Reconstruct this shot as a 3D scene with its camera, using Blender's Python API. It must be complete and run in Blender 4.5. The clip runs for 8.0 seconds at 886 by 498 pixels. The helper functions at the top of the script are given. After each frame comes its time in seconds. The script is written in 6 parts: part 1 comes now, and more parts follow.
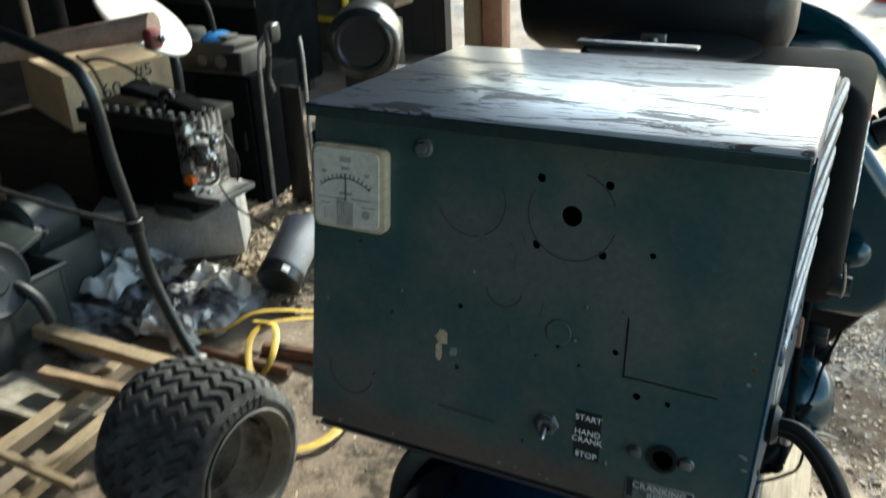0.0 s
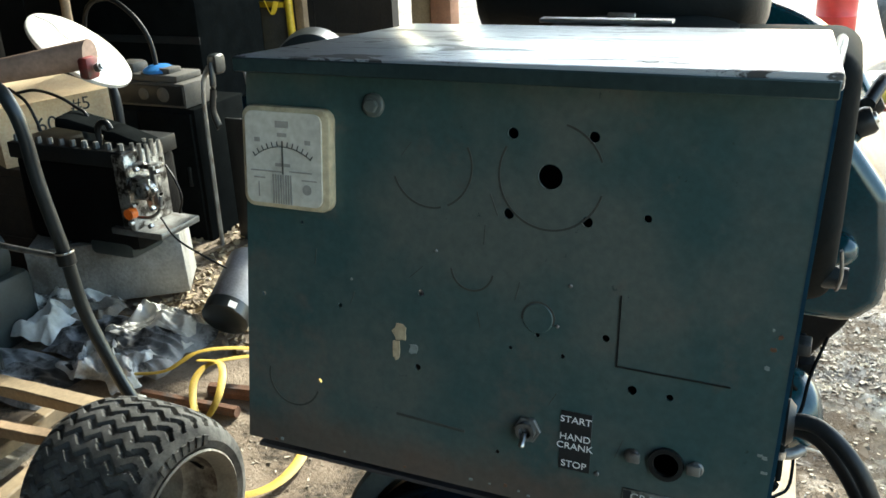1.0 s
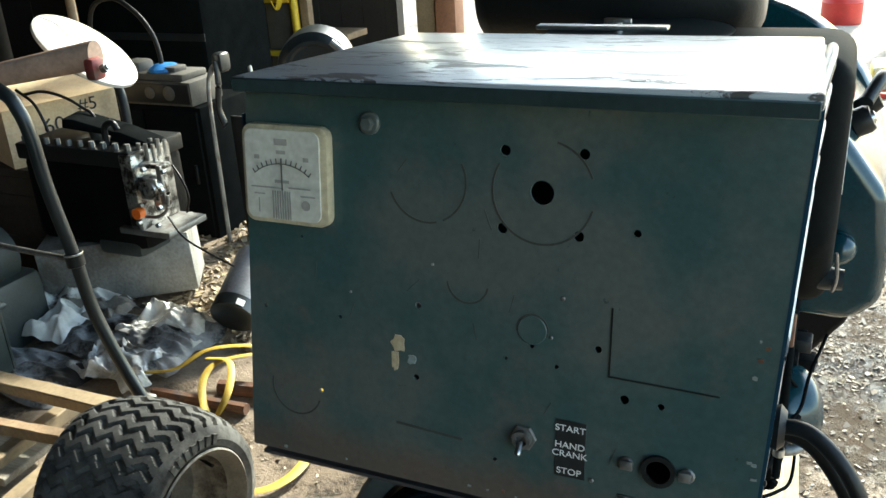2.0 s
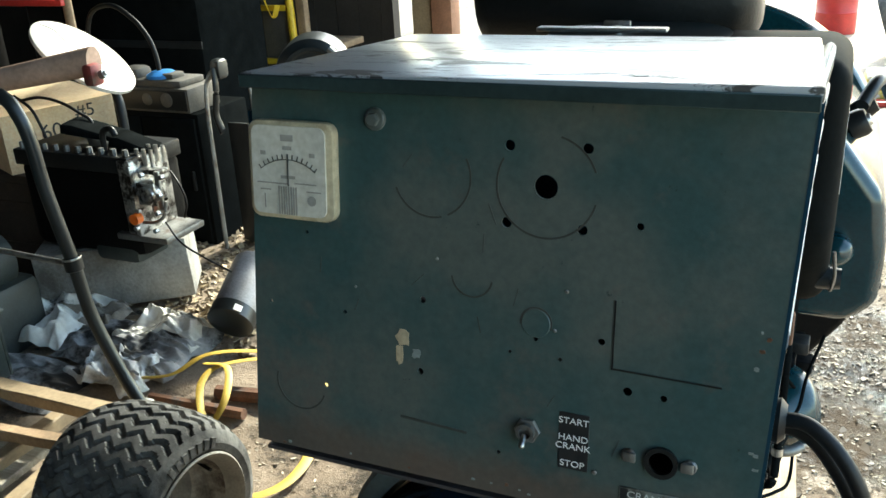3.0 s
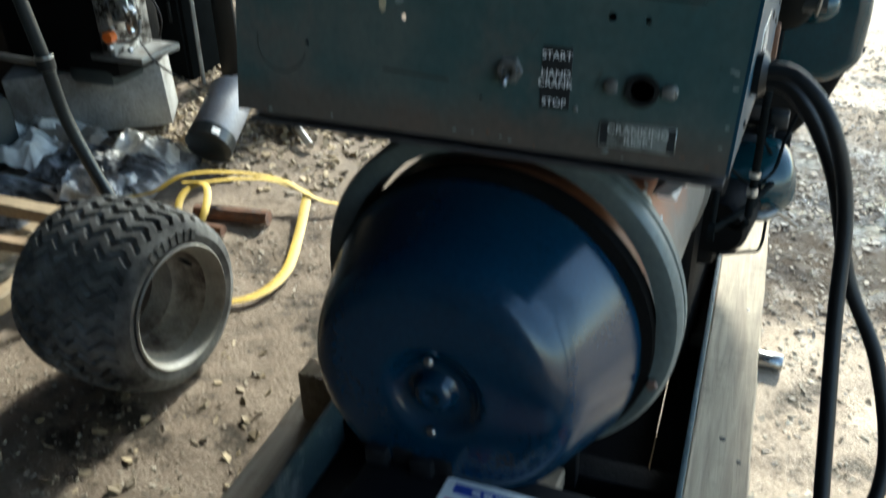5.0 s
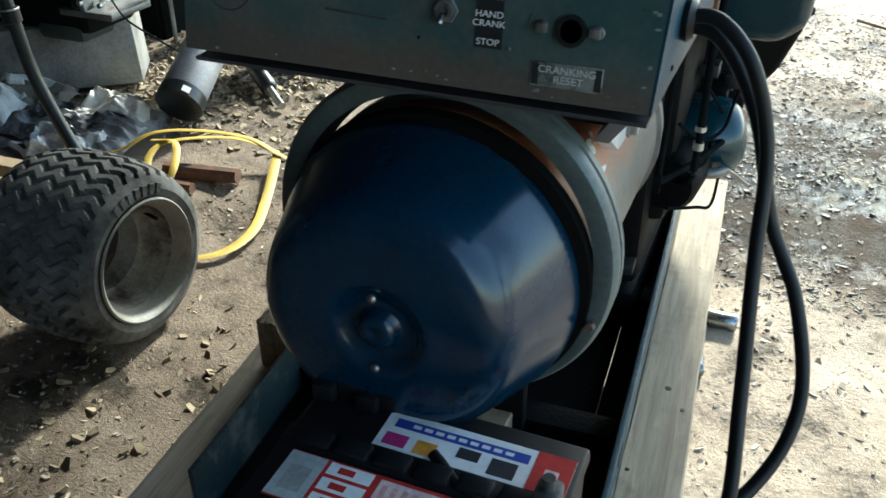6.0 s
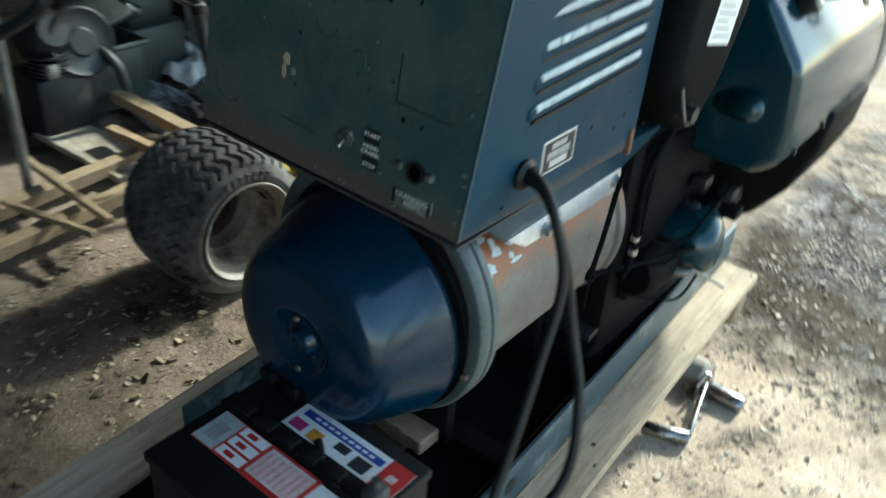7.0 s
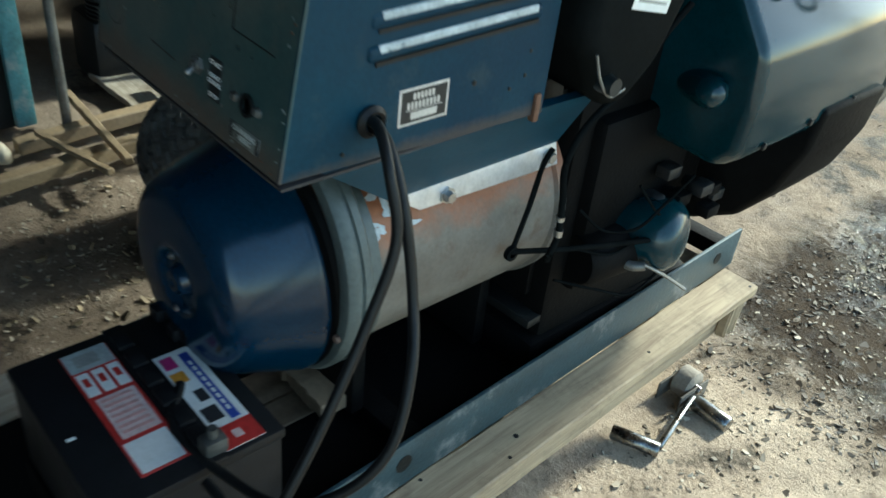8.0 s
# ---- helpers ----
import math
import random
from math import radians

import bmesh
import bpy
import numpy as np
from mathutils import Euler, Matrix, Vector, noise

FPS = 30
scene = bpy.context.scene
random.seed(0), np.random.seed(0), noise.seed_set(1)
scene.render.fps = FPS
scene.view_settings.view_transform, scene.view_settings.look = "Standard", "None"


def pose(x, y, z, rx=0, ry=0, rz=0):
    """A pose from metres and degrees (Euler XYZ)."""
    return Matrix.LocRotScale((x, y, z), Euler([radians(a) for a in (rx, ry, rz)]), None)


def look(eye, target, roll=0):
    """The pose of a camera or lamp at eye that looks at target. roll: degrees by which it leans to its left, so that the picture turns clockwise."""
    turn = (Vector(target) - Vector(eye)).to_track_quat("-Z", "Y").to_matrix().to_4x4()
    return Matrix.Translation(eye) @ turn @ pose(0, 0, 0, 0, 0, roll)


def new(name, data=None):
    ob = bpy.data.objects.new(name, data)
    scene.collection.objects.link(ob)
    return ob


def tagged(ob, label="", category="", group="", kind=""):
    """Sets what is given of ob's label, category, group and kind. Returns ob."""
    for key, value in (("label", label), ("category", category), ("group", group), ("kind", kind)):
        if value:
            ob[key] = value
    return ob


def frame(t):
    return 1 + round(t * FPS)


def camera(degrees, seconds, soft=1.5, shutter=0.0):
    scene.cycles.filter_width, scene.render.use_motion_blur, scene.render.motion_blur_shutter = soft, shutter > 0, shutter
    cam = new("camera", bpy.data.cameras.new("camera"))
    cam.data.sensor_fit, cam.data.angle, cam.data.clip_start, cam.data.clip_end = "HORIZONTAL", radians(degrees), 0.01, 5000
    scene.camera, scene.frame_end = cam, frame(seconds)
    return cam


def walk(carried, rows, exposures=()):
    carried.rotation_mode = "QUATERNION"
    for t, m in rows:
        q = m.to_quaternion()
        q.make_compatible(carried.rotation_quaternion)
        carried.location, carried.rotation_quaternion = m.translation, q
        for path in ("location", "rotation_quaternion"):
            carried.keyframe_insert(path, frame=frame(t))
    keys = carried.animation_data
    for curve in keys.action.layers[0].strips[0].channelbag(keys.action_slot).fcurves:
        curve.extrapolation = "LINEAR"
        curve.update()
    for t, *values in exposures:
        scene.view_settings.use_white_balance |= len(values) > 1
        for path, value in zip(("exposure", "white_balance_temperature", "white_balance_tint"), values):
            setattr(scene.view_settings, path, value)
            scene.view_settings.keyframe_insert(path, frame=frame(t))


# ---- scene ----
cam = camera(53.7, 8.0, shutter=0.5)
PATH = [
    (0, (0.311, -0.698, 1.548), (-0.543, 0.899, 0.699), -2.5),
    (0.3, (0.290, -0.649, 1.472), (-0.554, 1.013, 0.753), -2.9),
    (0.5, (0.279, -0.623, 1.43), (-0.550, 1.060, 0.734), -3.1),
    (1, (0.26, -0.613, 1.433), (-0.515, 1.069, 0.677), -2.5),
    (1.5, (0.274, -0.615, 1.446), (-0.508, 1.056, 0.673), -2.9),
    (2.8, (0.275, -0.619, 1.467), (-0.518, 1.045, 0.69), -3.9),
    (3, (0.272, -0.632, 1.45), (-0.51, 1.046, 0.694), -3.2),
    (3.5, (0.28, -0.629, 1.446), (-0.494, 1.045, 0.67), -3.4),
    (4, (0.297, -0.662, 1.426), (-0.472, 1.002, 0.625), -3.7),
    (4.5, (0.304, -0.698, 1.354), (-0.452, 0.925, 0.463), -3.5),
    (5, (0.299, -0.722, 1.245), (-0.403, 0.868, 0.254), -1.6),
    (5.2, (0.303, -0.727, 1.216), (-0.378, 0.839, 0.175), -0.8),
    (6.3, (0.387, -0.749, 1.252), (-0.258, 0.826, 0.202), -0.1),
    (6.5, (0.433, -0.742, 1.33), (-0.27, 0.762, 0.215), -0.2),
    (6.7, (0.561, -0.771, 1.391), (-0.262, 0.686, 0.294), 1.6),
    (6.9, (0.705, -0.741, 1.48), (-0.226, 0.604, 0.329), 3.0),
    (7, (0.787, -0.746, 1.507), (-0.219, 0.597, 0.419), 4.8),
    (7.2, (0.955, -0.73, 1.581), (-0.168, 0.511, 0.485), 6.4),
    (7.5, (1.045, -0.634, 1.584), (-0.14, 0.537, 0.477), 7.2),
    (7.7, (1.065, -0.58, 1.549), (-0.126, 0.573, 0.43), 5.8),
    (8, (1.013, -0.473, 1.454), (-0.163, 0.689, 0.327), 6.7),
]
U = 0.62  # metres to one unit of the drawing below
walk(cam, [(t, look(Vector(eye) * U, Vector(target) * U, roll)) for t, eye, target, roll in PATH],
     exposures=[(0.0, 2.6, 6500, -2), (1.0, 3.1, 6700, -2), (3.5, 3.25, 6800, -3), (4.0, 3.2, 6800, -3), (5.0, 2.75, 6200, -2), (6.5, 2.7, 6200, -5), (7.0, 2.6, 6200, -6), (8.0, 2.25, 6200, -8)])

# ---- world and light ----
world = bpy.data.worlds.new("sky")
scene.world = world
world.use_nodes = True
wn = world.node_tree
sky = wn.nodes.new("ShaderNodeTexSky")
sky.sky_type = "NISHITA"
sky.sun_disc = False
sky.sun_elevation = radians(36)
sky.sun_rotation = radians(6)
wn.links.new(sky.outputs["Color"], wn.nodes["Background"].inputs["Color"])
wn.nodes["Background"].inputs["Strength"].default_value = 0.11
sun_data = bpy.data.lights.new("sun", "SUN")
sun_data.energy, sun_data.angle, sun_data.color = 1.6, radians(5), (1.0, 0.97, 0.93)
sun = new("sun", sun_data)
sun.matrix_world = look((.846, 8.046, 5.878), (0, 0, 0))


# ---- materials ----
def material(name, color, rough=0.6, metal=0.0, var=0.25, scale=8.0, fine=90.0, bump=0.15, other=None, mix=(0.45, 0.6), coat=0.0, spec=0.5):
    """A worn surface: colour that varies at two scales, patches of another colour, fine relief."""
    m = bpy.data.materials.new(name)
    m.use_nodes = True
    nt = m.node_tree
    b = nt.nodes["Principled BSDF"]
    N, L = nt.nodes.new, nt.links.new
    tc = N("ShaderNodeTexCoord")
    n1 = N("ShaderNodeTexNoise")
    n1.inputs["Scale"].default_value, n1.inputs["Detail"].default_value, n1.inputs["Roughness"].default_value = scale, 6, 0.65
    n2 = N("ShaderNodeTexNoise")
    n2.inputs["Scale"].default_value, n2.inputs["Detail"].default_value = fine, 4
    L(tc.outputs["Object"], n1.inputs["Vector"])
    L(tc.outputs["Object"], n2.inputs["Vector"])
    ramp = N("ShaderNodeValToRGB")
    e = ramp.color_ramp.elements
    e[0].position, e[1].position = 0.3, 0.7
    e[0].color = tuple(c * (1 - var) for c in color) + (1,)
    e[1].color = tuple(min(1, c * (1 + var)) for c in color) + (1,)
    L(n1.outputs["Fac"], ramp.inputs["Fac"])
    col = ramp.outputs["Color"]
    mul = N("ShaderNodeMix")
    mul.data_type, mul.blend_type = "RGBA", "OVERLAY"
    mul.inputs["Factor"].default_value = 0.35
    L(col, mul.inputs["A"])
    L(n2.outputs["Fac"], mul.inputs["B"])
    col = mul.outputs["Result"]
    if other:
        n3 = N("ShaderNodeTexNoise")
        n3.inputs["Scale"].default_value, n3.inputs["Detail"].default_value, n3.inputs["Roughness"].default_value = scale * 0.7, 8, 0.7
        off = N("ShaderNodeVectorMath")
        off.operation = "ADD"
        off.inputs[1].default_value = (7.3, 2.1, 4.4)
        L(tc.outputs["Object"], off.inputs[0])
        L(off.outputs["Vector"], n3.inputs["Vector"])
        mr = N("ShaderNodeMapRange")
        mr.inputs["From Min"].default_value, mr.inputs["From Max"].default_value = mix
        L(n3.outputs["Fac"], mr.inputs["Value"])
        mo = N("ShaderNodeMix")
        mo.data_type = "RGBA"
        L(mr.outputs["Result"], mo.inputs["Factor"])
        L(col, mo.inputs["A"])
        mo.inputs["B"].default_value = (*other, 1)
        col = mo.outputs["Result"]
    L(col, b.inputs["Base Color"])
    rr = N("ShaderNodeMapRange")
    rr.inputs["To Min"].default_value, rr.inputs["To Max"].default_value = max(0.03, rough - 0.12), min(1, rough + 0.12)
    L(n1.outputs["Fac"], rr.inputs["Value"])
    L(rr.outputs["Result"], b.inputs["Roughness"])
    b.inputs["Metallic"].default_value = metal
    b.inputs["Coat Weight"].default_value = coat
    b.inputs["Specular IOR Level"].default_value = spec
    if bump:
        bp = N("ShaderNodeBump")
        bp.inputs["Strength"].default_value, bp.inputs["Distance"].default_value = bump, 0.004
        L(n2.outputs["Fac"], bp.inputs["Height"])
        L(bp.outputs["Normal"], b.inputs["Normal"])
    return m


M = {}
M["blue"] = material("blue_enamel", (0.0015, 0.019, 0.042), 0.20, 0, 0.2, 7, 150, 0.03, other=(0.012, 0.045, 0.07), mix=(0.62, 0.75))
M["teal"] = material("teal_enamel", (0.003, 0.027, 0.035), 0.17, 0, 0.2, 5, 150, 0.03, other=(0.03, 0.06, 0.065), mix=(0.64, 0.8), spec=0.5)
M["greygreen"] = material("grey_green_cast", (0.075, 0.092, 0.088), 0.5, 0, 0.25, 10, 120, 0.1)
M["black"] = material("black_paint", (0.010, 0.011, 0.011), 0.4, 0, 0.3, 12, 150, 0.1, spec=0.3)
M["rubber"] = material("black_rubber", (0.010, 0.010, 0.010), 0.45, 0, 0.2, 20, 200, 0.05, spec=0.25)
M["tyre"] = material("tyre_rubber", (0.026, 0.026, 0.026), 0.8, 0, 0.3, 9, 120, 0.2, other=(0.20, 0.195, 0.18), mix=(0.36, 0.66), spec=0.2)
M["rim"] = material("rim_paint", (0.24, 0.225, 0.19), 0.55, 0, 0.2, 12, 120, 0.1, other=(0.16, 0.11, 0.08), mix=(0.6, 0.75))
M["steel"] = material("bare_steel", (0.45, 0.45, 0.44), 0.35, 1.0, 0.2, 20, 150, 0.1)
M["dullsteel"] = material("dull_steel", (0.22, 0.22, 0.21), 0.5, 0.8, 0.3, 20, 150, 0.1, other=(0.10, 0.06, 0.04), mix=(0.55, 0.7))
M["rail"] = material("rail_paint", (0.03, 0.055, 0.065), 0.45, 0, 0.3, 10, 120, 0.12, other=(0.18, 0.19, 0.19), mix=(0.55, 0.66))
M["oldwood"] = material("old_wood", (0.25, 0.17, 0.10), 0.8, 0, 0.3, 7, 80, 0.2)
M["card"] = material("cardboard", (0.72, 0.54, 0.33), 0.85, 0, 0.15, 6, 90, 0.1)
M["concrete"] = material("concrete", (0.25, 0.24, 0.215), 0.9, 0, 0.25, 9, 120, 0.5, other=(0.13, 0.115, 0.095), mix=(0.5, 0.64))
M["plastic_black"] = material("black_plastic", (0.010, 0.010, 0.011), 0.42, 0, 0.2, 20, 200, 0.06, spec=0.2)
M["yellow"] = material("yellow_strap", (0.45, 0.30, 0.04), 0.6, 0, 0.2, 14, 200, 0.2)
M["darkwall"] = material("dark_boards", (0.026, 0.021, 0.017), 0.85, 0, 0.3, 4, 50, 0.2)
M["white"] = material("white_card", (0.75, 0.74, 0.70), 0.6, 0, 0.08, 8, 120, 0.05)
M["seat_white"] = material("worn_white_paint", (0.52, 0.50, 0.45), 0.6, 0, 0.12, 9, 120, 0.05, other=(0.34, 0.29, 0.23), mix=(0.58, 0.72))
M["red_dull"] = material("dull_red_paint", (0.20, 0.035, 0.03), 0.55, 0, 0.3, 20, 120, 0.1, other=(0.10, 0.06, 0.045), mix=(0.5, 0.62))
M["red"] = material("red_paint", (0.45, 0.03, 0.025), 0.45, 0, 0.2, 8, 120, 0.05)
M["rust"] = material("rust_stain", (0.042, 0.043, 0.038), 0.8, 0, 0.3, 40, 200, 0.1)
M["rusty"] = material("rusty_iron", (0.17, 0.085, 0.05), 0.75, 0.2, 0.35, 25, 150, 0.25, other=(0.09, 0.08, 0.075), mix=(0.5, 0.65))
M["leg_wood"] = material("leg_wood", (0.40, 0.26, 0.19), 0.6, 0, 0.25, 9, 80, 0.1, other=(0.40, 0.06, 0.05), mix=(0.58, 0.66))
M["wrapper"] = material("dirty_wrapper", (0.36, 0.33, 0.29), 0.45, 0.1, 0.3, 25, 90, 0.2, other=(0.16, 0.12, 0.08), mix=(0.5, 0.62))
M["paper"] = material("old_paper", (0.42, 0.34, 0.22), 0.8, 0, 0.2, 60, 250, 0.1)
M["chip_grey"] = material("pale_chip", (0.20, 0.23, 0.22), 0.7, 0, 0.2, 60, 250, 0.1)
M["meter_rim"] = material("meter_bakelite", (0.46, 0.40, 0.27), 0.35, 0, 0.2, 30, 150, 0.05, other=(0.20, 0.13, 0.07), mix=(0.55, 0.75))
M["meter_face"] = material("meter_card", (0.55, 0.54, 0.47), 0.45, 0, 0.1, 20, 150, 0.02)
M["ink"] = material("dark_ink", (0.02, 0.02, 0.022), 0.6, 0, 0.1, 20, 150, 0)
M["ink_white"] = material("white_ink", (0.75, 0.76, 0.74), 0.5, 0, 0.05, 20, 150, 0)
M["print_grey"] = material("grey_print", (0.30, 0.29, 0.26), 0.6, 0, 0.1, 20, 150, 0)
M["black_tape"] = material("black_label", (0.012, 0.014, 0.015), 0.45, 0, 0.2, 30, 150, 0.03)
M["plate_worn"] = material("worn_plate", (0.26, 0.28, 0.26), 0.45, 0.5, 0.3, 60, 200, 0.1, other=(0.07, 0.07, 0.06), mix=(0.5, 0.62))
M["plate_ink"] = material("plate_letters", (0.62, 0.64, 0.60), 0.4, 0.2, 0.1, 60, 200, 0.05)
M["plate_bright"] = material("bright_plate", (0.62, 0.63, 0.62), 0.35, 0.6, 0.15, 60, 200, 0.05)
M["steel_dark"] = material("dark_steel", (0.014, 0.016, 0.017), 0.5, 0.2, 0.4, 6, 90, 0.15, other=(0.045, 0.035, 0.03), mix=(0.55, 0.7))
M["strip_steel"] = material("scraped_steel", (0.72, 0.74, 0.75), 0.32, 0.6, 0.2, 30, 150, 0.08)
M["black_gloss"] = material("black_gloss", (0.010, 0.014, 0.015), 0.36, 0, 0.2, 8, 150, 0.02)
M["duct_black"] = material("duct_black", (0.005, 0.006, 0.006), 0.7, 0, 0.3, 8, 120, 0.05, spec=0.04)
# oily black taken darker still, to hold the shade low in the machine
M["tray_black"] = material("oily_shade_black", (0.004, 0.004, 0.004), 0.6, 0, 0.4, 9, 120, 0.2, spec=0.08)
# darker copy of the pallet wood, shade included, for pieces under the deck
M["wood_shaded"] = material("shaded_wood", (0.30, 0.23, 0.145), 0.8, 0, 0.25, 9, 80, 0.2)
M["palewood"] = material("pale_wood", (0.27, 0.20, 0.12), 0.7, 0, 0.2, 6, 80, 0.1)
M["redwood"] = material("red_brown_wood", (0.30, 0.145, 0.085), 0.6, 0, 0.25, 7, 80, 0.12)
M["palewood_paint"] = material("cream_paint", (0.50, 0.44, 0.32), 0.5, 0, 0.2, 12, 90, 0.1)
M["label_grey"] = material("label_grey", (0.38, 0.40, 0.38), 0.5, 0, 0.1, 40, 150, 0)
M["label_pink"] = material("label_pink", (0.62, 0.46, 0.42), 0.5, 0, 0.15, 50, 150, 0)
M["label_red_soft"] = material("label_faded_red", (0.55, 0.30, 0.27), 0.5, 0, 0.2, 60, 150, 0)
M["label_blue"] = material("label_blue", (0.03, 0.06, 0.30), 0.4, 0, 0.1, 40, 150, 0)
M["label_magenta"] = material("label_magenta", (0.45, 0.03, 0.16), 0.4, 0, 0.15, 60, 150, 0)
M["label_orange"] = material("label_orange", (0.65, 0.28, 0.04), 0.4, 0, 0.2, 60, 150, 0)
M["lead"] = material("grey_lead", (0.07, 0.07, 0.065), 0.6, 0.4, 0.3, 40, 150, 0.15)
M["sump_green"] = material("sump_paint", (0.030, 0.037, 0.035), 0.5, 0, 0.3, 14, 120, 0.1)
M["cast_alu"] = material("cast_aluminium", (0.50, 0.50, 0.48), 0.35, 0.8, 0.4, 30, 180, 0.2, other=(0.04, 0.035, 0.03), mix=(0.44, 0.56))
M["orange"] = material("orange_plastic", (0.75, 0.16, 0.02), 0.4, 0, 0.1, 30, 150, 0)
M["dusty"] = material("dusty_metal", (0.085, 0.076, 0.062), 0.8, 0, 0.3, 9, 90, 0.2, other=(0.08, 0.075, 0.07), mix=(0.5, 0.65))
M["bright_blue"] = material("blue_plastic", (0.04, 0.22, 0.55), 0.4, 0, 0.1, 20, 150, 0.02)
M["yellow_paint"] = material("yellow_paint", (0.70, 0.46, 0.03), 0.45, 0, 0.2, 12, 120, 0.05)
M["sheet_white"] = material("white_sheet", (0.68, 0.66, 0.60), 0.5, 0, 0.3, 5, 60, 0.15, other=(0.06, 0.055, 0.045), mix=(0.53, 0.60))
M["tarp_dark"] = material("grey_sheet", (0.26, 0.26, 0.26), 0.35, 0, 0.4, 6, 60, 0.2, other=(0.02, 0.02, 0.02), mix=(0.46, 0.54))
M["foil"] = material("silver_foil", (0.50, 0.49, 0.46), 0.42, 0.3, 0.25, 20, 80, 0.2, other=(0.08, 0.08, 0.08), mix=(0.55, 0.65))
M["rag"] = material("grey_rag", (0.24, 0.21, 0.17), 0.9, 0, 0.3, 10, 120, 0.3)
M["pipe_grey"] = material("grey_pipe", (0.30, 0.29, 0.29), 0.5, 0.2, 0.2, 12, 120, 0.08)
M["teal_worn"] = material("worn_teal", (0.10, 0.26, 0.28), 0.5, 0, 0.3, 16, 120, 0.1, other=(0.35, 0.38, 0.36), mix=(0.55, 0.7))
M["sack_yellow"] = material("sack_plastic", (0.60, 0.50, 0.10), 0.5, 0, 0.3, 9, 60, 0.1, other=(0.7, 0.7, 0.66), mix=(0.5, 0.55))


def litter_material(name, dark, light, rough=0.8):
    """Each piece takes its own tone."""
    m = bpy.data.materials.new(name)
    m.use_nodes = True
    nt = m.node_tree
    g = nt.nodes.new("ShaderNodeNewGeometry")
    r = nt.nodes.new("ShaderNodeValToRGB")
    r.color_ramp.elements[0].color, r.color_ramp.elements[1].color = (*dark, 1), (*light, 1)
    nt.links.new(g.outputs["Random Per Island"], r.inputs["Fac"])
    nt.links.new(r.outputs["Color"], nt.nodes["Principled BSDF"].inputs["Base Color"])
    nt.nodes["Principled BSDF"].inputs["Roughness"].default_value = rough
    return m


M["chips"] = litter_material("chips", (0.10, 0.075, 0.05), (0.50, 0.43, 0.33))
M["leaves"] = litter_material("leaves", (0.022, 0.017, 0.012), (0.15, 0.11, 0.072), 0.65)
M["straw"] = litter_material("straw_bits", (0.08, 0.06, 0.04), (0.40, 0.31, 0.19))


